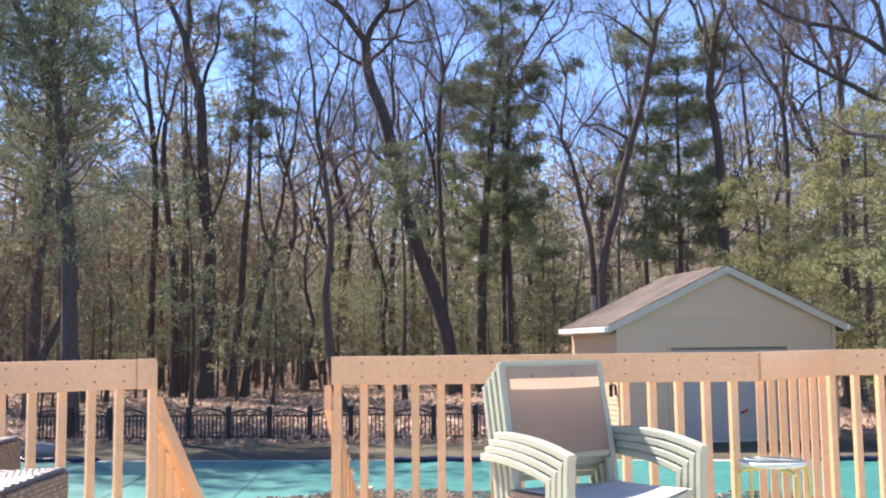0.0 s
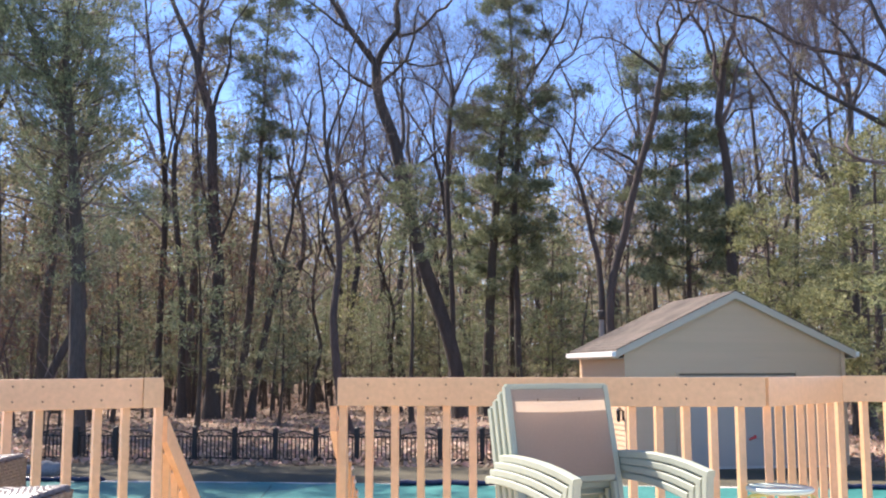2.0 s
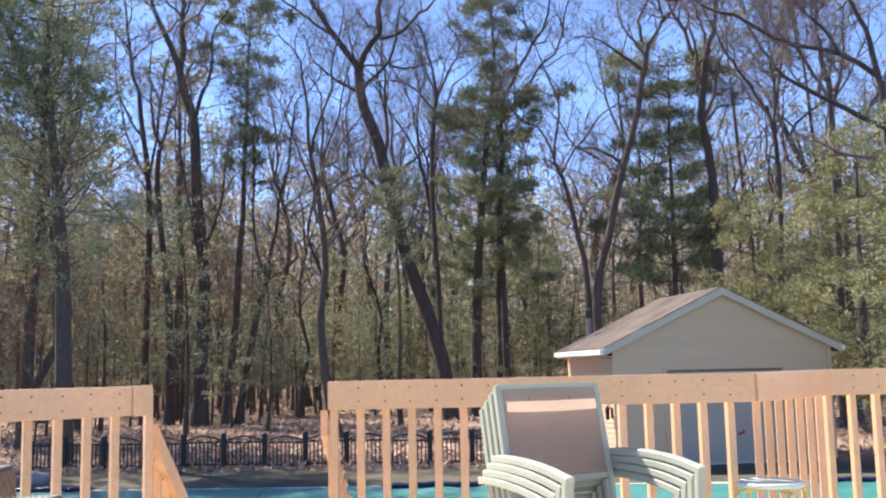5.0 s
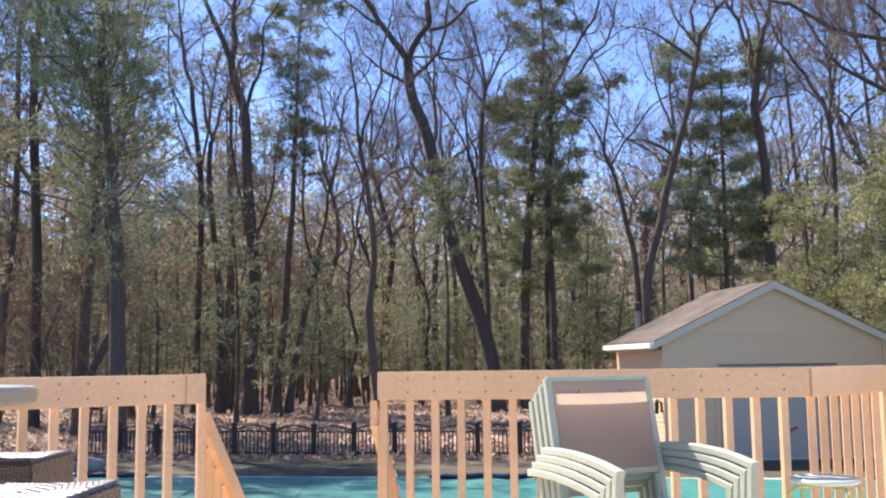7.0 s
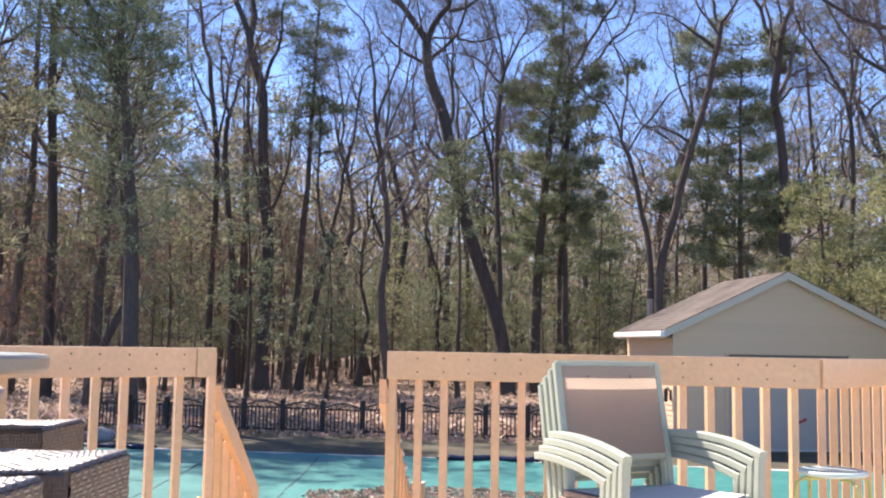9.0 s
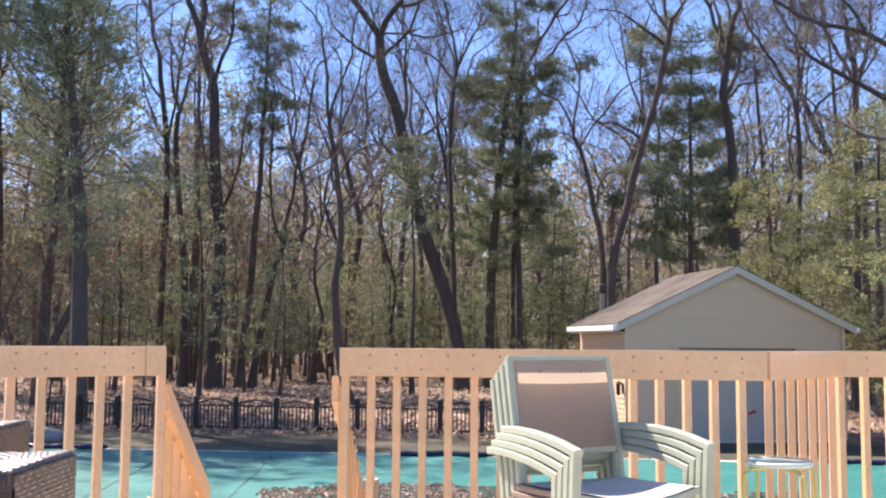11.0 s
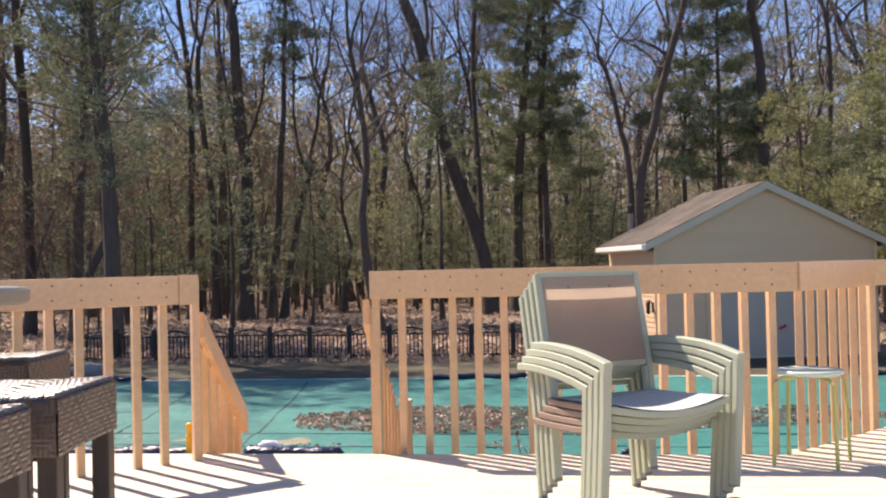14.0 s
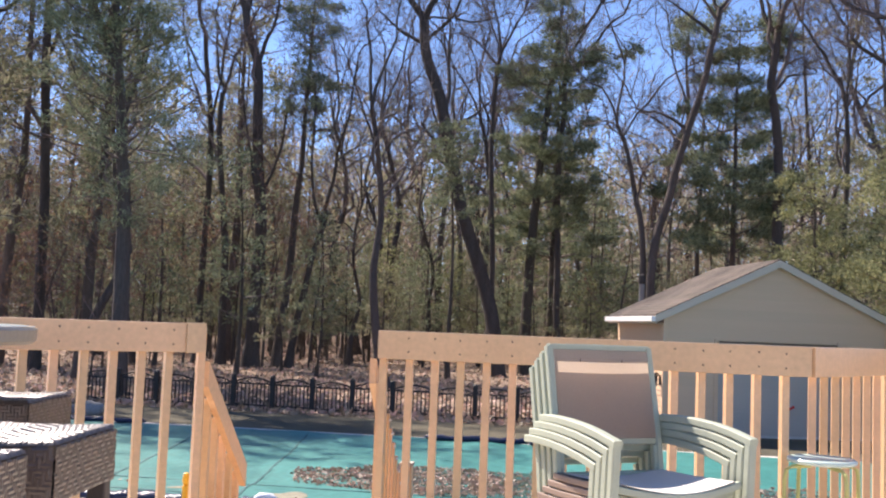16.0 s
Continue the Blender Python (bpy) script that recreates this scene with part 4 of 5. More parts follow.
def branch_out(geo, rng, pts, radii, level, depth, density, spread=0.9):
    """Side limbs along a line, getting thinner, down to twigs."""
    n = len(pts)
    length = np.linalg.norm(pts[-1] - pts[0])
    count = max(2, int(density[level] * (0.8 + 0.4 * rng.random())))
    for _ in range(count):
        t = rng.uniform(0.2 if level else 0.35, 1.0)
        i = min(n - 2, int(t * (n - 1)))
        f = t * (n - 1) - i
        p = pts[i] * (1 - f) + pts[i + 1] * f
        r = radii[i] * (1 - f) + radii[i + 1] * f
        ax = pts[i + 1] - pts[i]
        ax /= np.linalg.norm(ax)
        side = np.cross(ax, rng.normal(size=3))
        side /= np.linalg.norm(side) + 1e-9
        d = ax * rng.uniform(0.5, 1.0) + side * spread * rng.uniform(0.6, 1.2) + np.array((0, 0, 0.25))
        d /= np.linalg.norm(d)
        ln = max(0.45, length * rng.uniform(0.42, 0.78) * (1.2 - 0.6 * t))
        rr = max(0.008, min(r * 0.66, ln * 0.021))
        k = 7 if level < 1 else (4 if level < 2 else 2)
        q = wander(rng, p, d, ln, k, 0.33, 0.09)
        rad = np.linspace(rr, max(0.006, rr * 0.28), k + 1)
        if level < 2:
            geo.limb(q, rad, 5 if level < 1 else 3)
        else:
            geo.blades(q[:-1], np.diff(q, axis=0), np.full(len(q) - 1, ln / k * 1.25), np.full(len(q) - 1, rr * 1.7), rng)
        if level + 1 < depth:
            branch_out(geo, rng, q, rad, level + 1, depth, density, spread)
        else:
            w = rng.uniform(0.25, 1.0, (4, 1))
            c = q[0] * (1 - w) + q[-1] * w
            e = (q[-1] - q[0]) / np.linalg.norm(q[-1] - q[0]) + rng.normal(size=(4, 3)) * 0.55
            geo.blades(c, e, rng.uniform(0.3, 0.9, 4), rng.uniform(0.008, 0.013, 4), rng)


def trunk_line(xs, y, rng, base=None):
    """A trunk's line from a few (x, z) stations at a depth y."""
    z0 = base if base is not None else ground_height(xs[0][0], y) - 0.2
    pts = [np.array((x, y + 0.25 * math.sin(0.4 * z), z)) for x, z in xs]
    pts[0][2] = min(pts[0][2], z0)
    out = []
    for a, b in zip(pts, pts[1:]):
        k = max(2, int(np.linalg.norm(b - a) / 1.1))
        for i in range(k):
            out.append(a + (b - a) * i / k + rng.normal(size=3) * (min(0.07, 0.04 * np.linalg.norm(b - a)) if i else 0.02))
    out.append(pts[-1])
    out = np.array(out)
    for _ in range(1):
        out[1:-1] = (out[:-2] + 2 * out[1:-1] + out[2:]) / 4
    return out


def flare(z, z0, r0):
    return r0 * (1 + 0.5 * np.exp(-(z - z0) / 0.45))


def bare_tree(name, label, stations, y, r0, r1, seed, limbs=(), density=(7, 6, 5), depth=3, group="bare oaks"):
    """A leafless broadleaf tree: trunk, its named main limbs as (x, z) lines, and free branching."""
    rng = np.random.default_rng(seed)
    line = trunk_line(stations, y, rng)
    o = line[0].copy()
    o[2] += 0.2
    line = line - o
    s = np.linspace(0, 1, len(line))
    rad = flare(line[:, 2], line[0, 2], r0 + (r1 - r0) * s ** 0.8)
    root = thing(name, Matrix.Translation(o), label, "tree", group)
    g = Geo()
    g.limb(line, rad, 12)
    link_mesh("trunk", g.mesh("trunk"), BARK, root)
    g = Geo()

    def limb(q, rr, sides):
        own = Geo()
        own.limb(q, rr, sides)
        link_mesh("limb", own.mesh("limb"), BARK, root)
        branch_out(g, rng, q, rr, 0, depth, density)

    for stn in limbs:
        stn, k_r = stn if isinstance(stn, tuple) else (stn, 0.72)
        q = np.array([np.array((x, y + 0.3 * k * (1 if seed % 2 else -1) * 0.5, z)) - o for k, (x, z) in enumerate(stn)])
        n = 9
        fine = np.zeros((n, 3))
        for i, t in enumerate(np.linspace(0, len(q) - 1, n)):
            a = min(len(q) - 2, int(t))
            fine[i] = q[a] * (1 - (t - a)) + q[a + 1] * (t - a)
        fine[1:] += np.cumsum(rng.normal(size=(n - 1, 3)) * min(0.06, 0.016 * np.linalg.norm(q[-1] - q[0])), 0)
        limb(fine, np.linspace(r1 * k_r, r1 * k_r * 0.5, n), 7)
        d = fine[-1] - fine[-3]
        d /= np.linalg.norm(d)
        limb(wander(rng, fine[-1], d, min(3.5, 0.9 * np.linalg.norm(q[-1] - q[0])), 8, 0.26, 0.07), np.linspace(r1 * k_r * 0.5, 0.016, 9), 5)
    if not limbs:
        a0 = rng.uniform(0, 2 * np.pi)
        for k in range(4):
            a = a0 + 2.2 * k + rng.normal() * 0.4
            tilt = (0.15, 0.45, 0.6, 0.75)[k]
            d = np.array((math.cos(a) * tilt, math.sin(a) * tilt, 1.0))
            start = len(line) - 1 - (0, 0, 1, 2)[k]
            reach = (line[-1, 2] - line[0, 2]) * rng.uniform(0.45, 0.7) * (1 - 0.08 * k)
            limb(wander(rng, line[start], d / np.linalg.norm(d), reach, 9, 0.22, 0.08), np.linspace(rad[start] * (0.85 - 0.12 * k), 0.018, 10), 6)
        density = (4, 4, 3)
    else:
        density = (3, 4, 4)
    branch_out(g, rng, line[len(line) // 3:], rad[len(line) // 3:], 0, depth, density)
    tagged(link_mesh("crown", g.mesh("crown"), TWIG, root, "bare twiggy crown"), kind="stuff")
    return root


def needle_sprays(geo, rng, centers, dirs, per, length, width, loose=0.13):
    """Tufts of needles: blades fanned round each direction."""
    c = np.repeat(np.asarray(centers), per, 0)
    d = np.repeat(np.asarray(dirs), per, 0) + rng.normal(size=(len(c), 3)) * 0.65
    c = c + rng.normal(size=c.shape) * loose
    geo.blades(c, d, rng.uniform(0.6, 1.2, len(c)) * length, rng.uniform(0.7, 1.3, len(c)) * width, rng)


def boughs(rng, line, z0, reach, dense, step, droop, rise, tuft):
    """Whorls of boughs along a stem from the height z0 up: their wood, and the places and directions of the needle tufts.
    tuft: the size of the clumps in which the needles stand; 0 spreads them evenly."""
    wood, cen, dr = Geo(), [], []
    top, z = line[-1, 2], z0
    while z < top:
        f = (z - z0) / (top - z0)
        i = max(0, min(len(line) - 2, int(np.searchsorted(line[:, 2], z)) - 1))
        t = (z - line[i, 2]) / max(0.01, line[i + 1, 2] - line[i, 2])
        p = line[i] * (1 - t) + line[i + 1] * t
        k = rng.integers(4, 7)
        whorl = rng.uniform(0.6, 1.1)
        a0 = rng.uniform(0, 2 * np.pi)
        for j in range(k):
            a = a0 + 2 * np.pi * j / k + rng.normal() * 0.25
            ln = reach(f) * whorl * rng.uniform(0.4, 1.2)
            d = np.array((math.cos(a), math.sin(a), rng.uniform(-0.08, 0.25) - droop + rise * rng.random()))
            q = wander(rng, p, d, ln, 6, 0.13, 0.03 - droop * 0.1)
            wood.limb(q[::2], np.linspace(min(0.05, 0.010 + ln * 0.010), 0.007, 4), 3)
            side = np.array((-math.sin(a), math.cos(a), 0))
            m = max(4, int(ln * 7 * dense))
            clumps = max(2, int(ln * 1.7)) if tuft else m
            at = []
            for _ in range(clumps):
                u = rng.uniform(0.35, 1.0) ** 0.75
                w = u * 6
                e = min(5, int(w))
                c = q[e] * (1 - (w - e)) + q[e + 1] * (w - e)
                off = side * rng.normal() * ln * 0.22 * (1.15 - u * 0.6)
                at.append((c + off + np.array((0, 0, rng.normal() * 0.08 + 0.06)), d * 0.7 + off * 0.4 + np.array((0, 0, 0.35))))
            for n in range(m):
                c, e = at[n % clumps]
                cen.append(c + rng.normal(size=3) * tuft * (0.5, 0.5, 0.26))
                dr.append(e)
        z += step * rng.uniform(0.7, 1.3)
    for _ in range(int(8 * dense)):
        cen.append(line[-1] + rng.normal(size=3) * 0.3)
        dr.append(np.array((0, 0, 1.0)))
    return wood, cen, dr


def pine_parts(root, rng, trunk_name, line, rad, z0, reach, material, dense, per, step, needle, width, droop, rise, tuft):
    g = Geo()
    g.limb(line, rad, 10)
    wood, cen, dr = boughs(rng, line, z0, reach, dense, step, droop, rise, tuft)
    link_mesh(trunk_name, g.mesh(trunk_name), PINE_BARK, root)
    tagged(link_mesh("bough_wood", wood.mesh("bough_wood"), TWIG, root), kind="stuff")
    n = Geo()
    needle_sprays(n, rng, cen, dr, per, needle, width, 0.06 if tuft else 0.13)
    tagged(link_mesh("foliage", n.mesh("foliage", False), material, root, "clumped green needles"), kind="stuff")


def pine(name, label, stations, y, r0, crown_from, reach, seed, material, dense=1.0, per=9, step=0.75, needle=0.30, group="white pines", droop=0.0, width=0.05, rise=0.0, tuft=0.0):
    """A white pine: trunk, whorls of level boughs, needle tufts along the outer part of each bough.
    reach(f) gives the bough length at the height fraction f of the crown."""
    rng = np.random.default_rng(seed)
    line = trunk_line(stations, y, rng)
    o = line[0].copy()
    o[2] += 0.2
    line = line - o
    rad = flare(line[:, 2], line[0, 2], r0 * (1 - 0.88 * np.linspace(0, 1, len(line))))
    root = thing(name, Matrix.Translation(o), label, "tree", group)
    pine_parts(root, rng, "trunk", line, rad, crown_from - o[2], reach, material, dense, per, step, needle, width, droop, rise, tuft)
    return root


def second_stem(root, stations, y, r0, spread, seed, material):
    """A second stem that forks from a pine's trunk, with boughs of its own."""
    rng = np.random.default_rng(seed)
    o = np.array(root.matrix_world.translation)
    line = np.array([(x, y + 0.05 * k, z) for k, (x, z) in enumerate(stations)]) - o
    pine_parts(root, rng, "second_trunk", line, np.linspace(r0, r0 * 0.45, len(line)), line[0, 2] + 0.5, lumpy(spread, spread * 0.9, seed), material, 3.2, 10, 0.5, 0.17, 0.03, 0.0, 0.3, 0.45)


def cone(a, b, p=1.0):
    return lambda f: a + (b - a) * f ** p


def tiers(a, b, seed):
    rng = np.random.default_rng(seed)
    w = rng.uniform(0.45, 1.2, 12)
    return lambda f: (a + (b - a) * f) * w[min(11, int(f * 12))]


def lumpy(a, b, seed):
    """Bough lengths from a below to b at the top, uneven from layer to layer."""
    w = np.random.default_rng(seed).uniform(0.55, 1.15, 15)
    return lambda f: (a + (b - a) * f) * float(np.interp(f * 14, np.arange(15), w))


def bands(*rows):
    """Bough lengths given at some height fractions."""
    return lambda f: float(np.interp(f, [r[0] for r in rows], [r[1] for r in rows]))


# the trees that stand out, from the nearest row
bare_tree("oak_tree", "tall straight bare oak with grey-brown bark", [(-13.84, -1.2), (-13.86, 1.82), (-13.74, 4.16), (-13.88, 6.53), (-13.97, 9.16), (-14.04, 11.06), (-14.2, 12.4), (-14.53, 13.15), (-14.88, 14.48)], 42, 0.31, 0.17, 11,
          limbs=(([(-14.88, 14.48), (-15.46, 15.57), (-16.01, 16.46), (-16.4, 17.37), (-16.93, 18.99)], 0.9),
                 ([(-14.88, 14.48), (-14.78, 15.65), (-14.99, 16.81), (-15.09, 17.58), (-15.34, 18.92)], 0.85),
                 ([(-14.17, 12.29), (-13.91, 13.03), (-13.54, 13.87), (-13.21, 14.97), (-13.1, 16.19)], 0.6),
                 ([(-13.92, 6.03), (-14.25, 7.28), (-14.62, 8.54), (-14.92, 10.32)], 0.55),
                 ([(-13.79, 6.03), (-13.47, 7.4), (-13.19, 8.79), (-13.06, 10.78)], 0.5),), density=(5, 5, 5))
bare_tree("oak_tree", "tall bare oak leaning, forked high up", [(-3.36, -1.2), (-3.53, 0.88), (-3.9, 2.36), (-4.98, 5.33), (-5.46, 7.4), (-5.9, 9.55), (-6.14, 10.57), (-6.53, 11.83), (-6.98, 12.98), (-7.16, 13.88), (-7.17, 14.71)], 44, 0.34, 0.22, 12,
          limbs=(([(-7.17, 14.71), (-7.54, 15.31), (-8.08, 16.22), (-8.51, 17.02), (-9.1, 17.96), (-9.41, 19.2)], 0.8),
                 ([(-7.17, 14.71), (-6.67, 15.52), (-6.15, 16.14), (-6.29, 16.93), (-6.05, 17.84), (-5.9, 19.05)], 0.75),
                 ([(-6.15, 16.14), (-5.42, 16.39), (-4.66, 17), (-3.91, 17.56), (-3.07, 18.39)], 0.42),
                 ([(-8.07, 16.16), (-8.63, 16.37), (-9.22, 16.58), (-10.13, 17.21), (-10.86, 17.76)], 0.4),
                 ([(-7.03, 13.83), (-6.28, 14.36), (-5.78, 14.85), (-5.42, 15.74), (-5.29, 16.86)], 0.42),
                 ([(-7.24, 13.73), (-7.93, 14.04), (-8.43, 14.43), (-9.01, 14.82)], 0.38),
                 ([(-5.78, 14.85), (-4.9, 14.66), (-3.86, 14.84)], 0.25),
                 ([(-5.93, 9.63), (-6.31, 9.25), (-6.7, 9.51), (-6.96, 9.91)], 0.4),), density=(4, 4, 4))
bare_tree("oak_tree", "crooked bare oak behind the garage", [(2.5, -1.2), (2.65, 2.98), (2.77, 4.19), (2.98, 5.0), (3.3, 6.02), (3.56, 7.25), (3.84, 8.28), (4.17, 9.32), (4.39, 10.15), (4.51, 10.99), (4.72, 11.62), (4.85, 12.57)], 36.0, 0.17, 0.10, 13,
          limbs=([(4.85, 12.57), (5.1, 13.06), (5.52, 13.62), (5.39, 14.27), (5.3, 14.6)], [(4.85, 12.57), (4.65, 13.01), (4.57, 13.76), (4.99, 14.39)],
                 [(3.84, 8.28), (3.45, 8.6), (2.74, 8.93)], [(4.72, 11.62), (4.02, 12.17), (3.42, 12.72)], [(5.52, 13.62), (5.89, 13.93), (6.11, 14.57)]), density=(4, 4, 5))
bare_tree("oak_tree", "slim bare oak stem leaning beside another", [(2.4, -1.2), (2.42, 2.99), (2.38, 4.21), (2.25, 5.24), (2.0, 6.27), (1.72, 7.52), (1.36, 8.37)], 36.2, 0.15, 0.07, 14, density=(6, 5, 4))
bare_tree("oak_tree", "crooked dark bare oak standing among pines", [(7.53, -1.2), (7.71, 4.62), (7.68, 6.41), (7.67, 8.49), (7.46, 10.05), (7.32, 10.6), (7.39, 11.44), (7.49, 12.27), (7.6, 13.01), (7.75, 13.59)], 40, 0.23, 0.13, 15,
          limbs=(([(7.75, 13.59), (7.96, 14.34), (8.11, 14.94), (8.12, 15.87), (8.31, 16.81)], 0.9),
                 ([(7.53, 12.87), (7.11, 13.61), (6.71, 14.43), (6.2, 15.25), (5.89, 16.2)], 0.75),
                 ([(7.38, 10.46), (7.97, 11.03), (8.29, 11.29), (8.62, 11.33)], 0.5),
                 ([(7.71, 13.52), (7.63, 14.47), (7.44, 15.42), (7.18, 16.38)], 0.45),), density=(5, 5, 5))
bare_tree("oak_tree", "tall straight bare oak at the wood's edge", [(-18.95, -1.2), (-19.09, 2.71), (-19.16, 6.34), (-19.19, 9.02), (-19.21, 10.73), (-19.27, 13.02)], 33.5, 0.2, 0.14, 16,
          limbs=(([(-19.27, 13.02), (-19.31, 14.3), (-19.29, 15.6)], 0.9),
                 ([(-19.21, 10.27), (-18.9, 11.31), (-18.69, 12.25), (-18.6, 13.21), (-18.87, 14.18)], 0.55),
                 ([(-19.25, 11.96), (-19.77, 13.04), (-20.17, 14.12)], 0.5),), density=(6, 5, 5))
bare_tree("oak_tree", "heavy-limbed bare oak standing nearer than the rest", [(10.59, -1.2), (10.67, 3.25), (10.64, 5.48), (10.59, 7.42), (10.51, 8.9)], 29, 0.2, 0.12, 17,
          limbs=(([(10.54, 7.59), (9.94, 7.9), (9.32, 8.39), (8.76, 8.97), (8.32, 9.3), (7.96, 9.72), (7.74, 10.18)], 0.72),
                 ([(10.49, 9.07), (10.02, 9.57), (9.4, 9.92), (8.82, 10.21), (8.06, 10.32), (7.54, 10.63), (6.87, 11.15), (6.5, 11.45)], 0.72),
                 ([(10.51, 8.9), (10.23, 10.07), (9.97, 11.09), (9.71, 12.12)], 0.8),
                 ([(9.4, 9.92), (9.01, 10.62), (8.64, 11.14), (8.45, 11.66)], 0.4),), density=(8, 6, 5))
bare_tree("oak_tree", "upright bare oak rising above the pines", [(10.36, -1.2), (10.57, 5.53), (10.6, 8.85), (10.53, 10.44)], 34, 0.15, 0.1, 19,
          limbs=(([(10.53, 10.44), (10.56, 11.7), (10.6, 12.7), (10.55, 13.88)], 0.95),
                 ([(10.56, 9.84), (10.09, 10.73), (9.86, 11.52), (9.79, 12.36), (9.56, 13.42)], 0.6),
                 ([(10.6, 9.16), (11.09, 10.5), (11.46, 12.06), (11.49, 13.44)], 0.6),), density=(8, 6, 5))
bare_tree("oak_tree", "thin bare oak arching over the pines", [(9.33, -1.2), (9.56, 5.96), (9.5, 9.3), (9.16, 10.33)], 37, 0.12, 0.075, 31,
          limbs=(([(9.16, 10.33), (8.82, 11.02), (8.42, 11.78), (8.06, 12.44), (7.78, 13.21), (7.41, 14.31)], 0.9),
                 ([(9.5, 9.3), (9.54, 11.21), (9.4, 12.72), (9.3, 14.46)], 0.7),), density=(8, 6, 5))
bare_tree("oak_tree", "forked bare oak with a broad base", [(-12.42, -1.2), (-12.22, 1.14), (-11.85, 3.24), (-11.56, 4.33), (-11.22, 5.03), (-11.13, 5.86)], 43, 0.17, 0.1, 18,
          limbs=(([(-11.13, 5.86), (-10.84, 7.12), (-10.61, 8.38), (-10.17, 10.17), (-9.89, 12.48)], 0.9),
                 ([(-11.22, 5.03), (-11.41, 5.74), (-11.61, 7.13), (-11.5, 9.17), (-11.29, 10.97)], 0.8),), density=(7, 5, 5))
bare_tree("oak_tree", "bare oak rising through the boughs of a pine", [(-0.88, -1.2), (-0.93, 4.79), (-0.95, 9.92), (-0.82, 12.01), (-0.64, 13.74)], 46.5, 0.17, 0.11, 32,
          limbs=(([(-0.64, 13.74), (-0.12, 15.05), (0.37, 15.72), (0.81, 16.35), (1.33, 17.14), (1.67, 18.33), (1.77, 19.45)], 0.8),
                 ([(-0.19, 13.94), (0.65, 14.22), (1.03, 14.95), (1.44, 15.38), (2.33, 15.91), (2.62, 17.17), (2.96, 18.27)], 0.65),
                 ([(0.81, 16.35), (0.53, 17.25), (0.33, 18.38)], 0.4),), density=(6, 5, 5))
bare_tree("oak_tree", "slender bare oak with an open crown", [(-3.92, -1.2), (-3.78, 3.16), (-3.98, 7.28), (-4.07, 9.7), (-3.88, 12.56), (-3.7, 13.5)], 45, 0.15, 0.085, 33,
          limbs=(([(-3.7, 13.5), (-3.8, 14.71), (-3.95, 15.53), (-4.22, 16.63)], 0.8),
                 ([(-3.7, 13.5), (-3.27, 14.7), (-3.03, 15.5), (-2.76, 16.44)], 0.8),
                 ([(-4.05, 10.17), (-4.49, 11.78), (-4.75, 12.86), (-5.02, 14.21)], 0.6),
                 ([(-3.97, 9.12), (-3.58, 10.43), (-3.18, 11.21)], 0.5),), density=(7, 6, 5))
bare_tree("oak_tree", "bare oak with two leaning stems", [(-17.08, -1.2), (-17.14, 3.2), (-17.01, 6.83), (-16.96, 9.6), (-17.2, 11.88), (-17.48, 14.05)], 44, 0.18, 0.11, 34,
          limbs=(([(-17.48, 14.05), (-17.8, 15.42), (-17.9, 16.8), (-18.11, 18.19)], 0.9),
                 ([(-17.03, 10), (-16.6, 11.86), (-16.32, 13.47), (-16.14, 14.82), (-15.97, 15.63)], 0.65),
                 ([(-17.19, 11.74), (-17.8, 12.97), (-18.21, 14.34), (-18.23, 16.53)], 0.6),), density=(6, 5, 5))
bare_tree("oak_tree", "dark bare oak stem deep among conifers", [(-15.53, -1.2), (-15.7, 1.15), (-15.67, 3.64), (-15.96, 6.69), (-16.14, 9.01), (-16.09, 11.09)], 43, 0.2, 0.1, 35,
          limbs=(([(-16.09, 11.09), (-15.79, 12.65), (-15.42, 13.7)], 0.8),
                 ([(-16.09, 11.09), (-16.46, 12.67), (-16.78, 14.54)], 0.8),), density=(5, 5, 4))
big_pine = pine("pine_tree", "large shaggy white pine with a bare lower trunk", [(-11.99, -1.2), (-12.09, 1.51), (-12.2, 3.32), (-12.3, 4.78), (-12.38, 6.03), (-12.55, 7.72), (-12.63, 9.26), (-12.57, 10.09), (-12.49, 10.8), (-12.43, 12.16)], 25.5, 0.24, 3.4, bands((0.0, 1.6), (0.2, 3.4), (0.35, 2.2), (0.5, 3.9), (0.65, 2.6), (0.8, 3.8), (1.0, 2.4)), 21, NEEDLE, dense=2.1, per=10, step=0.5, needle=0.17, width=0.026, rise=0.3, tuft=0.5)
second_stem(big_pine, [(-12.55, 7.72), (-12.85, 8.27), (-13.19, 8.96), (-13.48, 9.66), (-13.79, 10.38), (-14.15, 10.93), (-14.36, 11.92)], 25.5, 0.13, 2.6, 41, NEEDLE)
pine("pine_tree", "white pine with level tufted boughs", [(-2.33, -1.2), (-2.2, 3.19), (-1.85, 7.39), (-1.7, 9.84), (-1.55, 11.67), (-1.25, 13.29), (-1.08, 14.38), (-1.1, 17.44), (-1.05, 19.93)], 46, 0.28, 5.81, bands((0.0, 2.8), (0.14, 3.5), (0.27, 2.3), (0.36, 3.9), (0.43, 2.6), (0.50, 4.6), (0.57, 0.7), (0.64, 2.4), (0.85, 2.0), (1.0, 0.8)), 22, NEEDLE, dense=4.2, per=10, step=0.75, needle=0.24, rise=0.1, width=0.038, tuft=0.4)
pine("pine_tree", "slim white pine with a dark trunk", [(-1.24, -1.2), (-1.21, 3.26), (-1.08, 7.58), (-0.98, 10.11), (-1.09, 12.26), (-1.05, 13.4)], 47.5, 0.2, 4.33, lumpy(4.3, 2.5, 5), 23, NEEDLE, dense=3.6, per=9, step=0.9, needle=0.24, width=0.038, tuft=0.4)
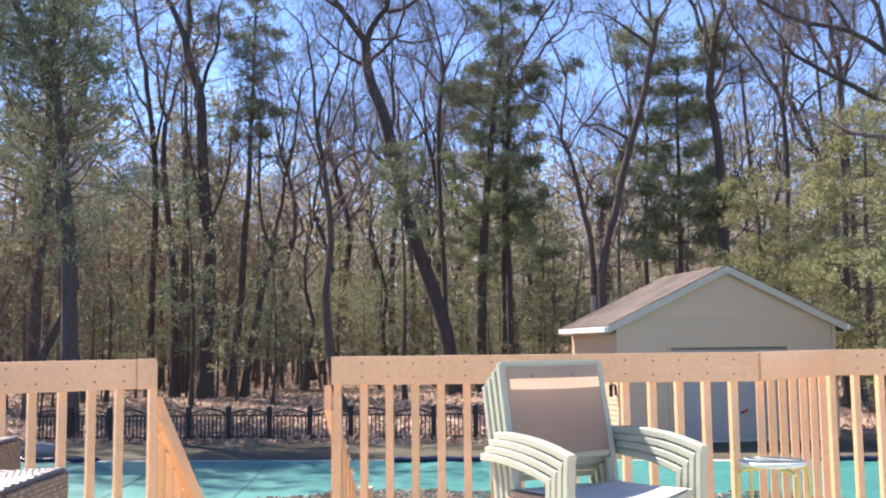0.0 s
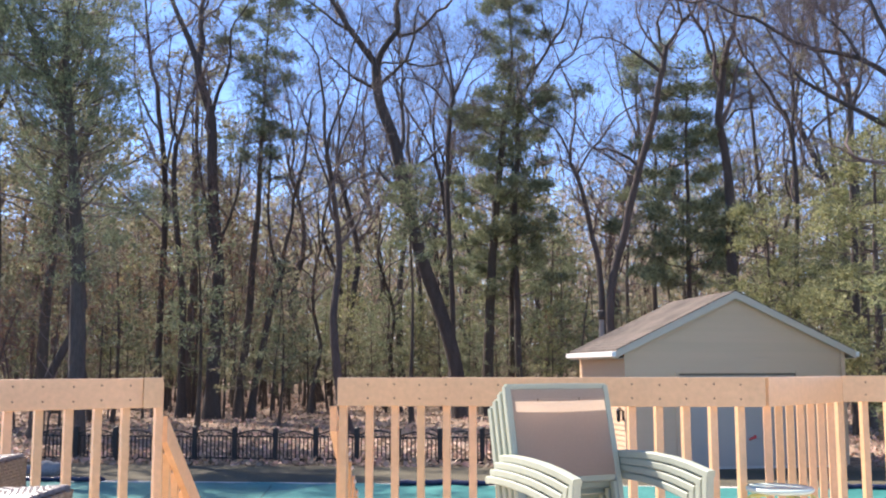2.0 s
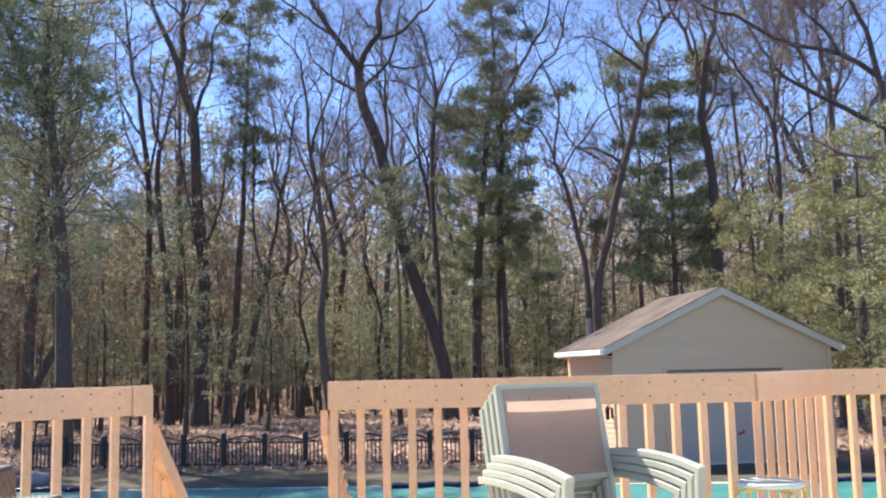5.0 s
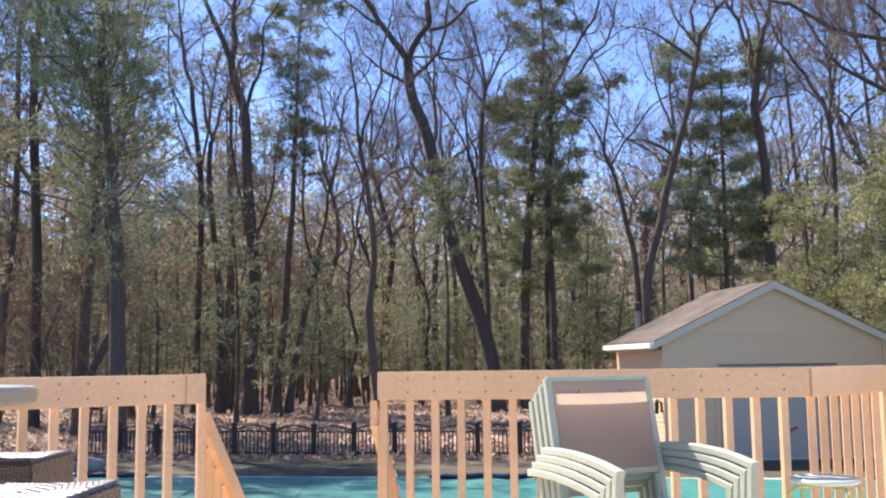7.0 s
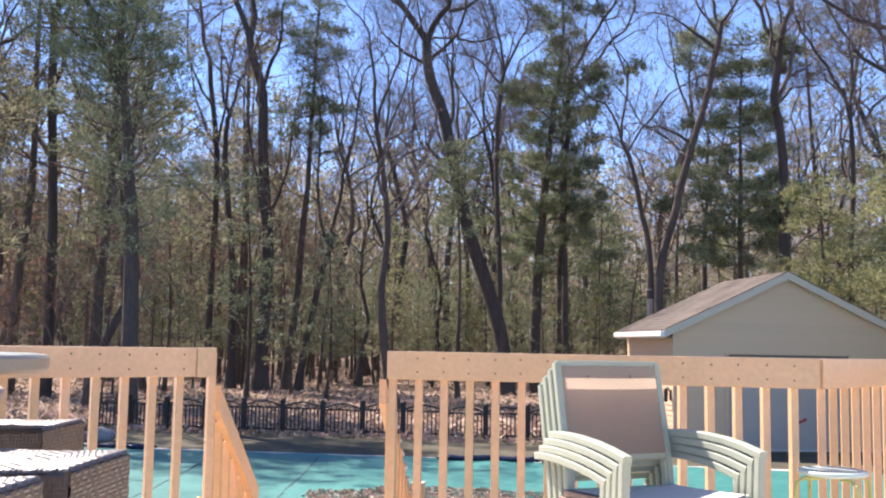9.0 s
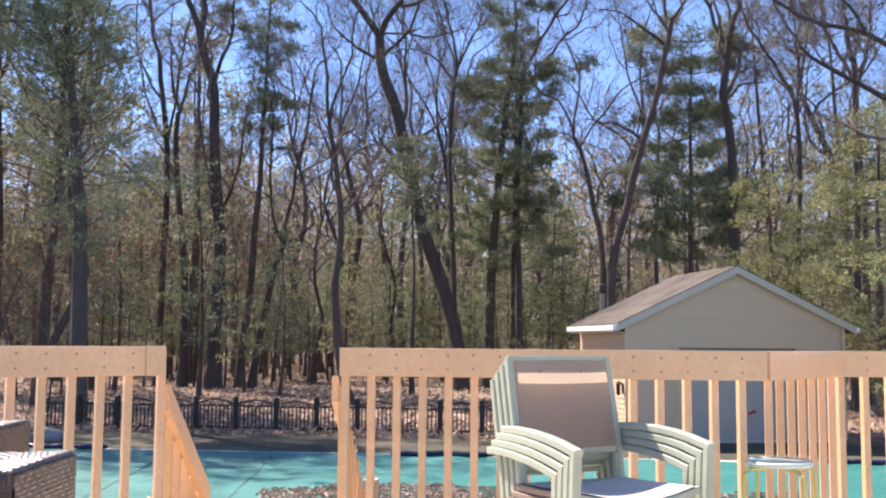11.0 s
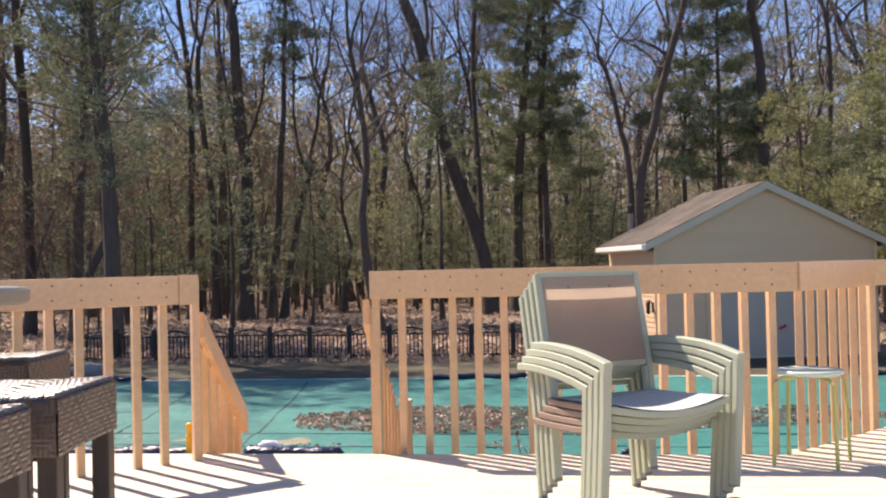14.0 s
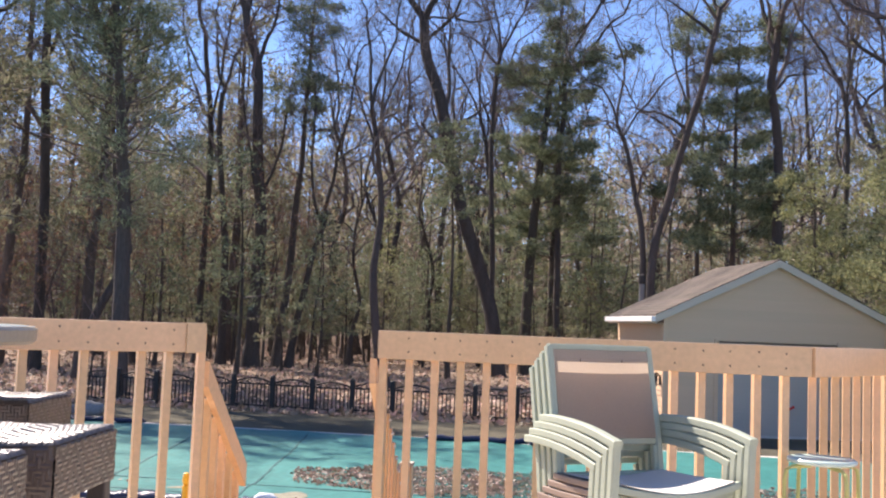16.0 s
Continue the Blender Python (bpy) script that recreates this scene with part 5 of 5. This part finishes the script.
pine("pine_tree", "white pine with dense dark boughs", [(6.22, -1.2), (6.35, 4.82), (6.38, 8.9), (6.42, 11.92), (6.48, 13.71)], 42, 0.17, 4.35, lumpy(4.2, 2.4, 6), 24, NEEDLE, dense=4.8, per=10, step=0.75, needle=0.24, width=0.038, tuft=0.45)
pine("pine_tree", "tall white pine with a high crown", [(-12.98, -1.2), (-12.76, 2.9), (-12.61, 5.43), (-12.34, 7.24), (-12.22, 8.95), (-12.11, 11.51), (-12.06, 14.38), (-12.04, 16.5), (-11.99, 19.18)], 43, 0.2, 9.72, bands((0.0, 1.2), (0.14, 1.9), (0.24, 0.5), (0.36, 0.7), (0.42, 2.1), (0.50, 1.0), (0.58, 2.2), (0.8, 2.8), (1.0, 1.6)), 25, NEEDLE, dense=3.8, per=9, step=0.65, needle=0.22, width=0.038, tuft=0.4)
pine("pine_tree", "bushy sunlit white pine beside the garage", [(8.75, -1.2), (8.75, 3.0), (8.85, 6.0)], 21.3, 0.14, -0.6, lumpy(3.6, 1.5, 11), 26, NEEDLE_S, dense=4.4, per=9, step=0.6, needle=0.15, width=0.03, tuft=0.5)
pine("pine_tree", "bushy sunlit white pine with drooping boughs", [(10.2, -1.2), (10.3, 3.5), (10.3, 7.6)], 30.8, 0.18, 0.4, lumpy(4.4, 2.0, 12), 27, NEEDLE_S, dense=4.2, per=9, step=0.75, needle=0.16, width=0.038, tuft=0.5)
pine("pine_tree", "shaggy olive white pine behind the garage", [(12.0, -1.2), (12.1, 5.0), (12.0, 9.5)], 38.0, 0.2, 1.5, lumpy(4.5, 2.0, 13), 28, NEEDLE_S, dense=3.2, per=9, step=0.8, needle=0.22, width=0.028, tuft=0.5)
pine("pine_tree", "olive white pine in the undergrowth", [(8.3, -1.2), (8.3, 4.0), (8.2, 6.8)], 36.0, 0.14, 0.4, lumpy(3.6, 1.3, 14), 29, NEEDLE_S, dense=3.4, per=9, step=0.65, needle=0.2, width=0.038, tuft=0.45)
pine("pine_tree", "pale young pine before the leaning oak", [(-5.13, -1.2), (-5.14, 5.56), (-5.19, 9.15)], 41, 0.1, 5.8, lumpy(1.9, 1.0, 15), 30, NEEDLE, dense=2.0, per=11, step=0.55, needle=0.2, width=0.038, tuft=0.35)

# trees of the wood behind, a few kinds repeated
kinds = []
for k, (h, r, den) in enumerate(((17, 0.18, (5, 5, 4)), (20, 0.21, (6, 5, 4)), (15, 0.14, (5, 4, 4)), (18, 0.16, (6, 5, 4)))):
    rg = np.random.default_rng(60 + k)
    st, x = [], 0.0
    for z in np.linspace(-0.2, h * 0.52, 6):
        st.append((x, z))
        x += rg.normal() * 0.5
    kinds.append(bare_tree("bare_tree", "slender leafless woodland tree", st, 0.0, r, r * 0.45, 70 + k, density=den, group="woodland trees"))
young = []
for k, (h, w, mt, nm) in enumerate(((6.5, 2.4, NEEDLE_S, 0), (8.5, 2.8, NEEDLE, 0), (5.0, 2.1, NEEDLE_D, 0))):
    young.append(pine("young_conifer", "shaggy young conifer in the undergrowth", [(0, -0.2), (0.1, h * 0.5), (0.0, h)], 0.0, 0.09, 1.7, cone(w, 0.35), 80 + k, mt, dense=1.0, per=6, step=0.7, needle=0.23, width=0.055, tuft=0.38, group="young conifers"))


mids = []
for k, (h, w) in enumerate(((12.5, 2.9), (15.5, 3.1), (10.0, 2.6))):
    mids.append(pine("white_pine", "shaggy grey-green pine of middle height", [(0, -0.2), (0.15, h * 0.5), (0.0, h)], 0.0, 0.15, 2.6 + k, tiers(w, w * 0.45, 30 + k), 85 + k, NEEDLE_D, dense=1.0, per=8, step=0.95, needle=0.26, group="pines of middle height", width=0.055, tuft=0.5))


def sapling(seed, h):
    """A thin understorey tree that has kept its withered leaves."""
    rng = np.random.default_rng(seed)
    root = thing("sapling", pose(0, 0, 0), "thin young tree with withered brown leaves", "tree", "saplings")
    line = wander(rng, (0, 0, -0.1), (0, 0, 1), h, 7, 0.07, 0.05)
    rad = np.linspace(0.05, 0.012, 8)
    g = Geo()
    g.limb(line, rad, 6)
    tw = Geo()
    branch_out(tw, rng, line, rad, 0, 2, (12, 5), 1.2)
    link_mesh("trunk", g.mesh("trunk"), BARK, root)
    tagged(link_mesh("crown", tw.mesh("crown"), TWIG, root), kind="stuff")
    v = np.concatenate(tw.v)
    c = v[rng.integers(0, len(v), 800)]
    lf = Geo()
    d = rng.normal(size=c.shape) + np.array((0, 0, -0.5))
    lf.blades(c, d, rng.uniform(0.06, 0.10, len(c)), rng.uniform(0.04, 0.06, len(c)), rng)
    tagged(link_mesh("foliage", lf.mesh("foliage", False), BEECH, root, "withered brown leaves"), kind="stuff")
    return root


saps = [sapling(90, 4.5), sapling(91, 6.5)]


def scatter(kind_list, n, y0, y1, seed, s0, s1, power=1.0, gap=1.2, taken=[], left=-0.74, right=0.42):
    rng = np.random.default_rng(seed)
    first = {id(k): True for k in kind_list}
    made = 0
    tries = 0
    while made < n and tries < n * 20:
        tries += 1
        y = y0 + (y1 - y0) * rng.random() ** power
        u = (tries * 0.6180339 + seed * 0.37) % 1.0
        x = (left * y - 4) * (1 - u) + (right * y + 4) * u
        if any((x - a) ** 2 + (y - b) ** 2 < gap * gap for a, b in taken) or (0 < x < 9 and y < 33):
            continue
        taken.append((x, y))
        k = kind_list[made % len(kind_list)]
        m = pose(x, y, ground_height(x, y) - 0.05, rng.normal() * 2, rng.normal() * 2, rng.uniform(0, 360)) @ Matrix.Scale(rng.uniform(s0, s1), 4)
        if first[id(k)]:
            first[id(k)] = False
            k.matrix_world = m
        else:
            copy_thing(k, m)
        made += 1


scatter(mids[:2], 18, 46, 80, 7, 0.85, 1.35, left=-0.72, right=-0.30)
scatter(mids[2:], 24, 47, 70, 8, 0.6, 0.95, left=-0.35, right=0.45)
scatter(mids[1:2], 5, 44, 62, 9, 0.9, 1.2, left=0.24, right=0.42)
scatter(kinds, 8, 44, 52, 5, 0.8, 1.05, left=-0.66, right=-0.18)
scatter(kinds, 12, 48, 85, 6, 1.1, 1.4, left=-0.05, right=0.36)
for x, y, k, a, sc in ((-17.0, 33.0, 1, 45, 1.15), (-20.2, 28.2, 1, 160, 1.25), (-18.3, 26.0, 0, 250, 1.3), (-22.0, 36.0, 1, 20, 1.25), (-19.5, 41.0, 0, 130, 1.5), (-26.5, 40.0, 1, 220, 1.3), (-16.8, 47.0, 1, 300, 1.2), (-24.0, 48.0, 0, 75, 1.6)):
    copy_thing(mids[k], pose(x, y, GZ - 0.05, 0, 1, a) @ Matrix.Scale(sc, 4))
scatter(young, 30, 46.5, 60, 14, 0.7, 1.25, left=-0.36, right=-0.04, gap=0.9)
scatter(mids[:2], 7, 58, 90, 21, 1.0, 1.4, left=-0.72, right=-0.15)
scatter(kinds, 14, 56, 95, 22, 1.05, 1.4, left=-0.7, right=-0.1)
scatter(kinds, 46, 47, 100, 1, 0.85, 1.3, power=1.2)
scatter(young, 40, 46, 84, 2, 0.65, 1.15)
scatter(young[1:2], 30, 46, 58, 33, 0.55, 1.0, left=-0.48, right=0.12, gap=0.8)
scatter(saps, 18, 45, 72, 3, 0.7, 1.3)
scatter(young, 28, 46, 58, 12, 0.6, 1.0, left=-0.34, right=0.2, gap=0.9)
scatter(young[1:], 8, 35, 43, 18, 0.6, 1.0, left=-0.52, right=-0.36)
scatter(saps, 12, 27, 40, 17, 0.8, 1.25, left=-0.7, right=-0.54, gap=0.9)
scatter(saps, 34, 40, 60, 13, 0.8, 1.5, left=-0.66, right=-0.28, gap=0.9)
for x, y, k, a in ((-21.5, 29.0, 0, 40), (-25.0, 25.5, 1, 130), (-28.0, 33.0, 2, 210), (-23.5, 37.0, 3, 300), (-17.5, 38.5, 2, 80), (-30.5, 22.0, 0, 10), (-20.5, 22.5, 3, 190), (-6.2, 33.5, 0, 60), (-17.2, 24.8, 1, 150), (-15.6, 30.0, 3, 20)):
    copy_thing(kinds[k], pose(x, y, GZ - 0.05, 0, 1, a) @ Matrix.Scale(1.0 + 0.02 * k, 4))

for x, y, k, a, sc in ((-7.8, 58.0, 1, 100, 1.4), (-5.4, 64.0, 3, 250, 1.6), (-11.0, 64.0, 0, 30, 1.6), (-14.5, 66.0, 3, 200, 1.6), (-8.6, 70.0, 3, 10, 1.7)):
    copy_thing(kinds[k], pose(x, y, GZ - 0.05, 0, 1, a) @ Matrix.Scale(sc, 4))


def far_woods():
    """The depth of the wood: closely set stems, and brush and foliage paled for haze."""
    rng = np.random.default_rng(44)
    g = Geo()
    for _ in range(760):
        y = rng.uniform(80, 150)
        x = rng.uniform(-0.85 * y, 0.55 * y)
        h = rng.uniform(12, 24)
        q = wander(rng, (x, y, GZ - 0.4), (0, 0, 1), h, 5, 0.05, 0.1)
        g.limb(q, np.linspace(rng.uniform(0.08, 0.22), 0.03, 6), 4)
        for _ in range(8):
            e = rng.integers(2, 6)
            w = wander(rng, q[e], rng.normal(size=3) * (1, 1, 0.5) + (0, 0, 0.8), rng.uniform(1.5, 5.0), 2, 0.2, 0.08)
            g.limb(w, np.linspace(0.05, 0.02, 3), 3)
            g.blades(w[[1, 1, 2, 2, 2]], rng.normal(size=(5, 3)) + (0, 0, 0.5), rng.uniform(0.8, 2.2, 5), np.full(5, 0.045), rng)
    tagged(link_mesh("far_stems", g.mesh("far_stems"), TWIG), "far bare stems deep in the wood", "woods", kind="stuff")
    for name, k, low, top, seed, material, wide, rise, label in (("far_foliage", 135000, 12.5, 8.0, 0.0, FAR_LEAF, 0.19, 0.0, "green foliage deep in the wood, paled for haze"),
                                                                ("far_brush", 95000, 12.5, 9.0, 5.0, FAR_BRUSH, 0.075, 0.7, "brown twiggy brush deep in the wood, paled for haze")):
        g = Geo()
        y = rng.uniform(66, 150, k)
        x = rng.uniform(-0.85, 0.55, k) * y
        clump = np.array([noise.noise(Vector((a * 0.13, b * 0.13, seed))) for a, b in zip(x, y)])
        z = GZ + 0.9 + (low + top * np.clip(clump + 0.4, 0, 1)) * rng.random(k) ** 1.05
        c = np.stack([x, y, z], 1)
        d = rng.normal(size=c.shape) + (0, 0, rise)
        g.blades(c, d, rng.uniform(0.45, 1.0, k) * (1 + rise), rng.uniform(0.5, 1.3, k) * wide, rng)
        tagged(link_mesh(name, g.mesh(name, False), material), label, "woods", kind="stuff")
    # bare underbrush between the trunks
    g = Geo()
    for _ in range(80):
        y = rng.uniform(50, 66)
        x = rng.uniform(-0.46, 0.16) * y
        base = np.array((x, y, ground_height(x, y)))
        n = 26
        h = rng.uniform(2.0, 6.5)
        up = rng.random(n) ** 0.8
        c = base + np.stack([rng.normal(size=n) * 0.55, rng.normal(size=n) * 0.55, up * h], 1)
        d = rng.normal(size=(n, 3)) * (1, 1, 0.6) + (0, 0, 0.9)
        g.blades(c, d, rng.uniform(0.6, 1.5, n), rng.uniform(0.016, 0.034, n), rng)
    tagged(link_mesh("underbrush", g.mesh("underbrush", False), BRUSH), "pale bare underbrush between the trunks", "brush", kind="stuff")
    g = Geo()
    k = 32000
    y = 22.6 + 52 * rng.random(k) ** 1.5
    x = rng.uniform(-0.72, 0.42, k) * y
    ok = ~((x > 1.6) & (x < 7.6) & (y < 30.5))
    x, y = x[ok], y[ok]
    c = np.stack([x, y, [ground_height(a, b) + 0.02 for a, b in zip(x, y)]], 1)
    c[:, 2] += rng.random(len(c)) * 0.05
    d = rng.normal(size=c.shape) * (1, 1, 0.5)
    g.blades(c, d, rng.uniform(0.10, 0.22, len(c)), rng.uniform(0.07, 0.13, len(c)), rng)
    tagged(link_mesh("leaf_litter", g.mesh("leaf_litter", False), LITTER), "fallen brown leaves covering the woodland floor", "leaves", kind="stuff")


far_woods()
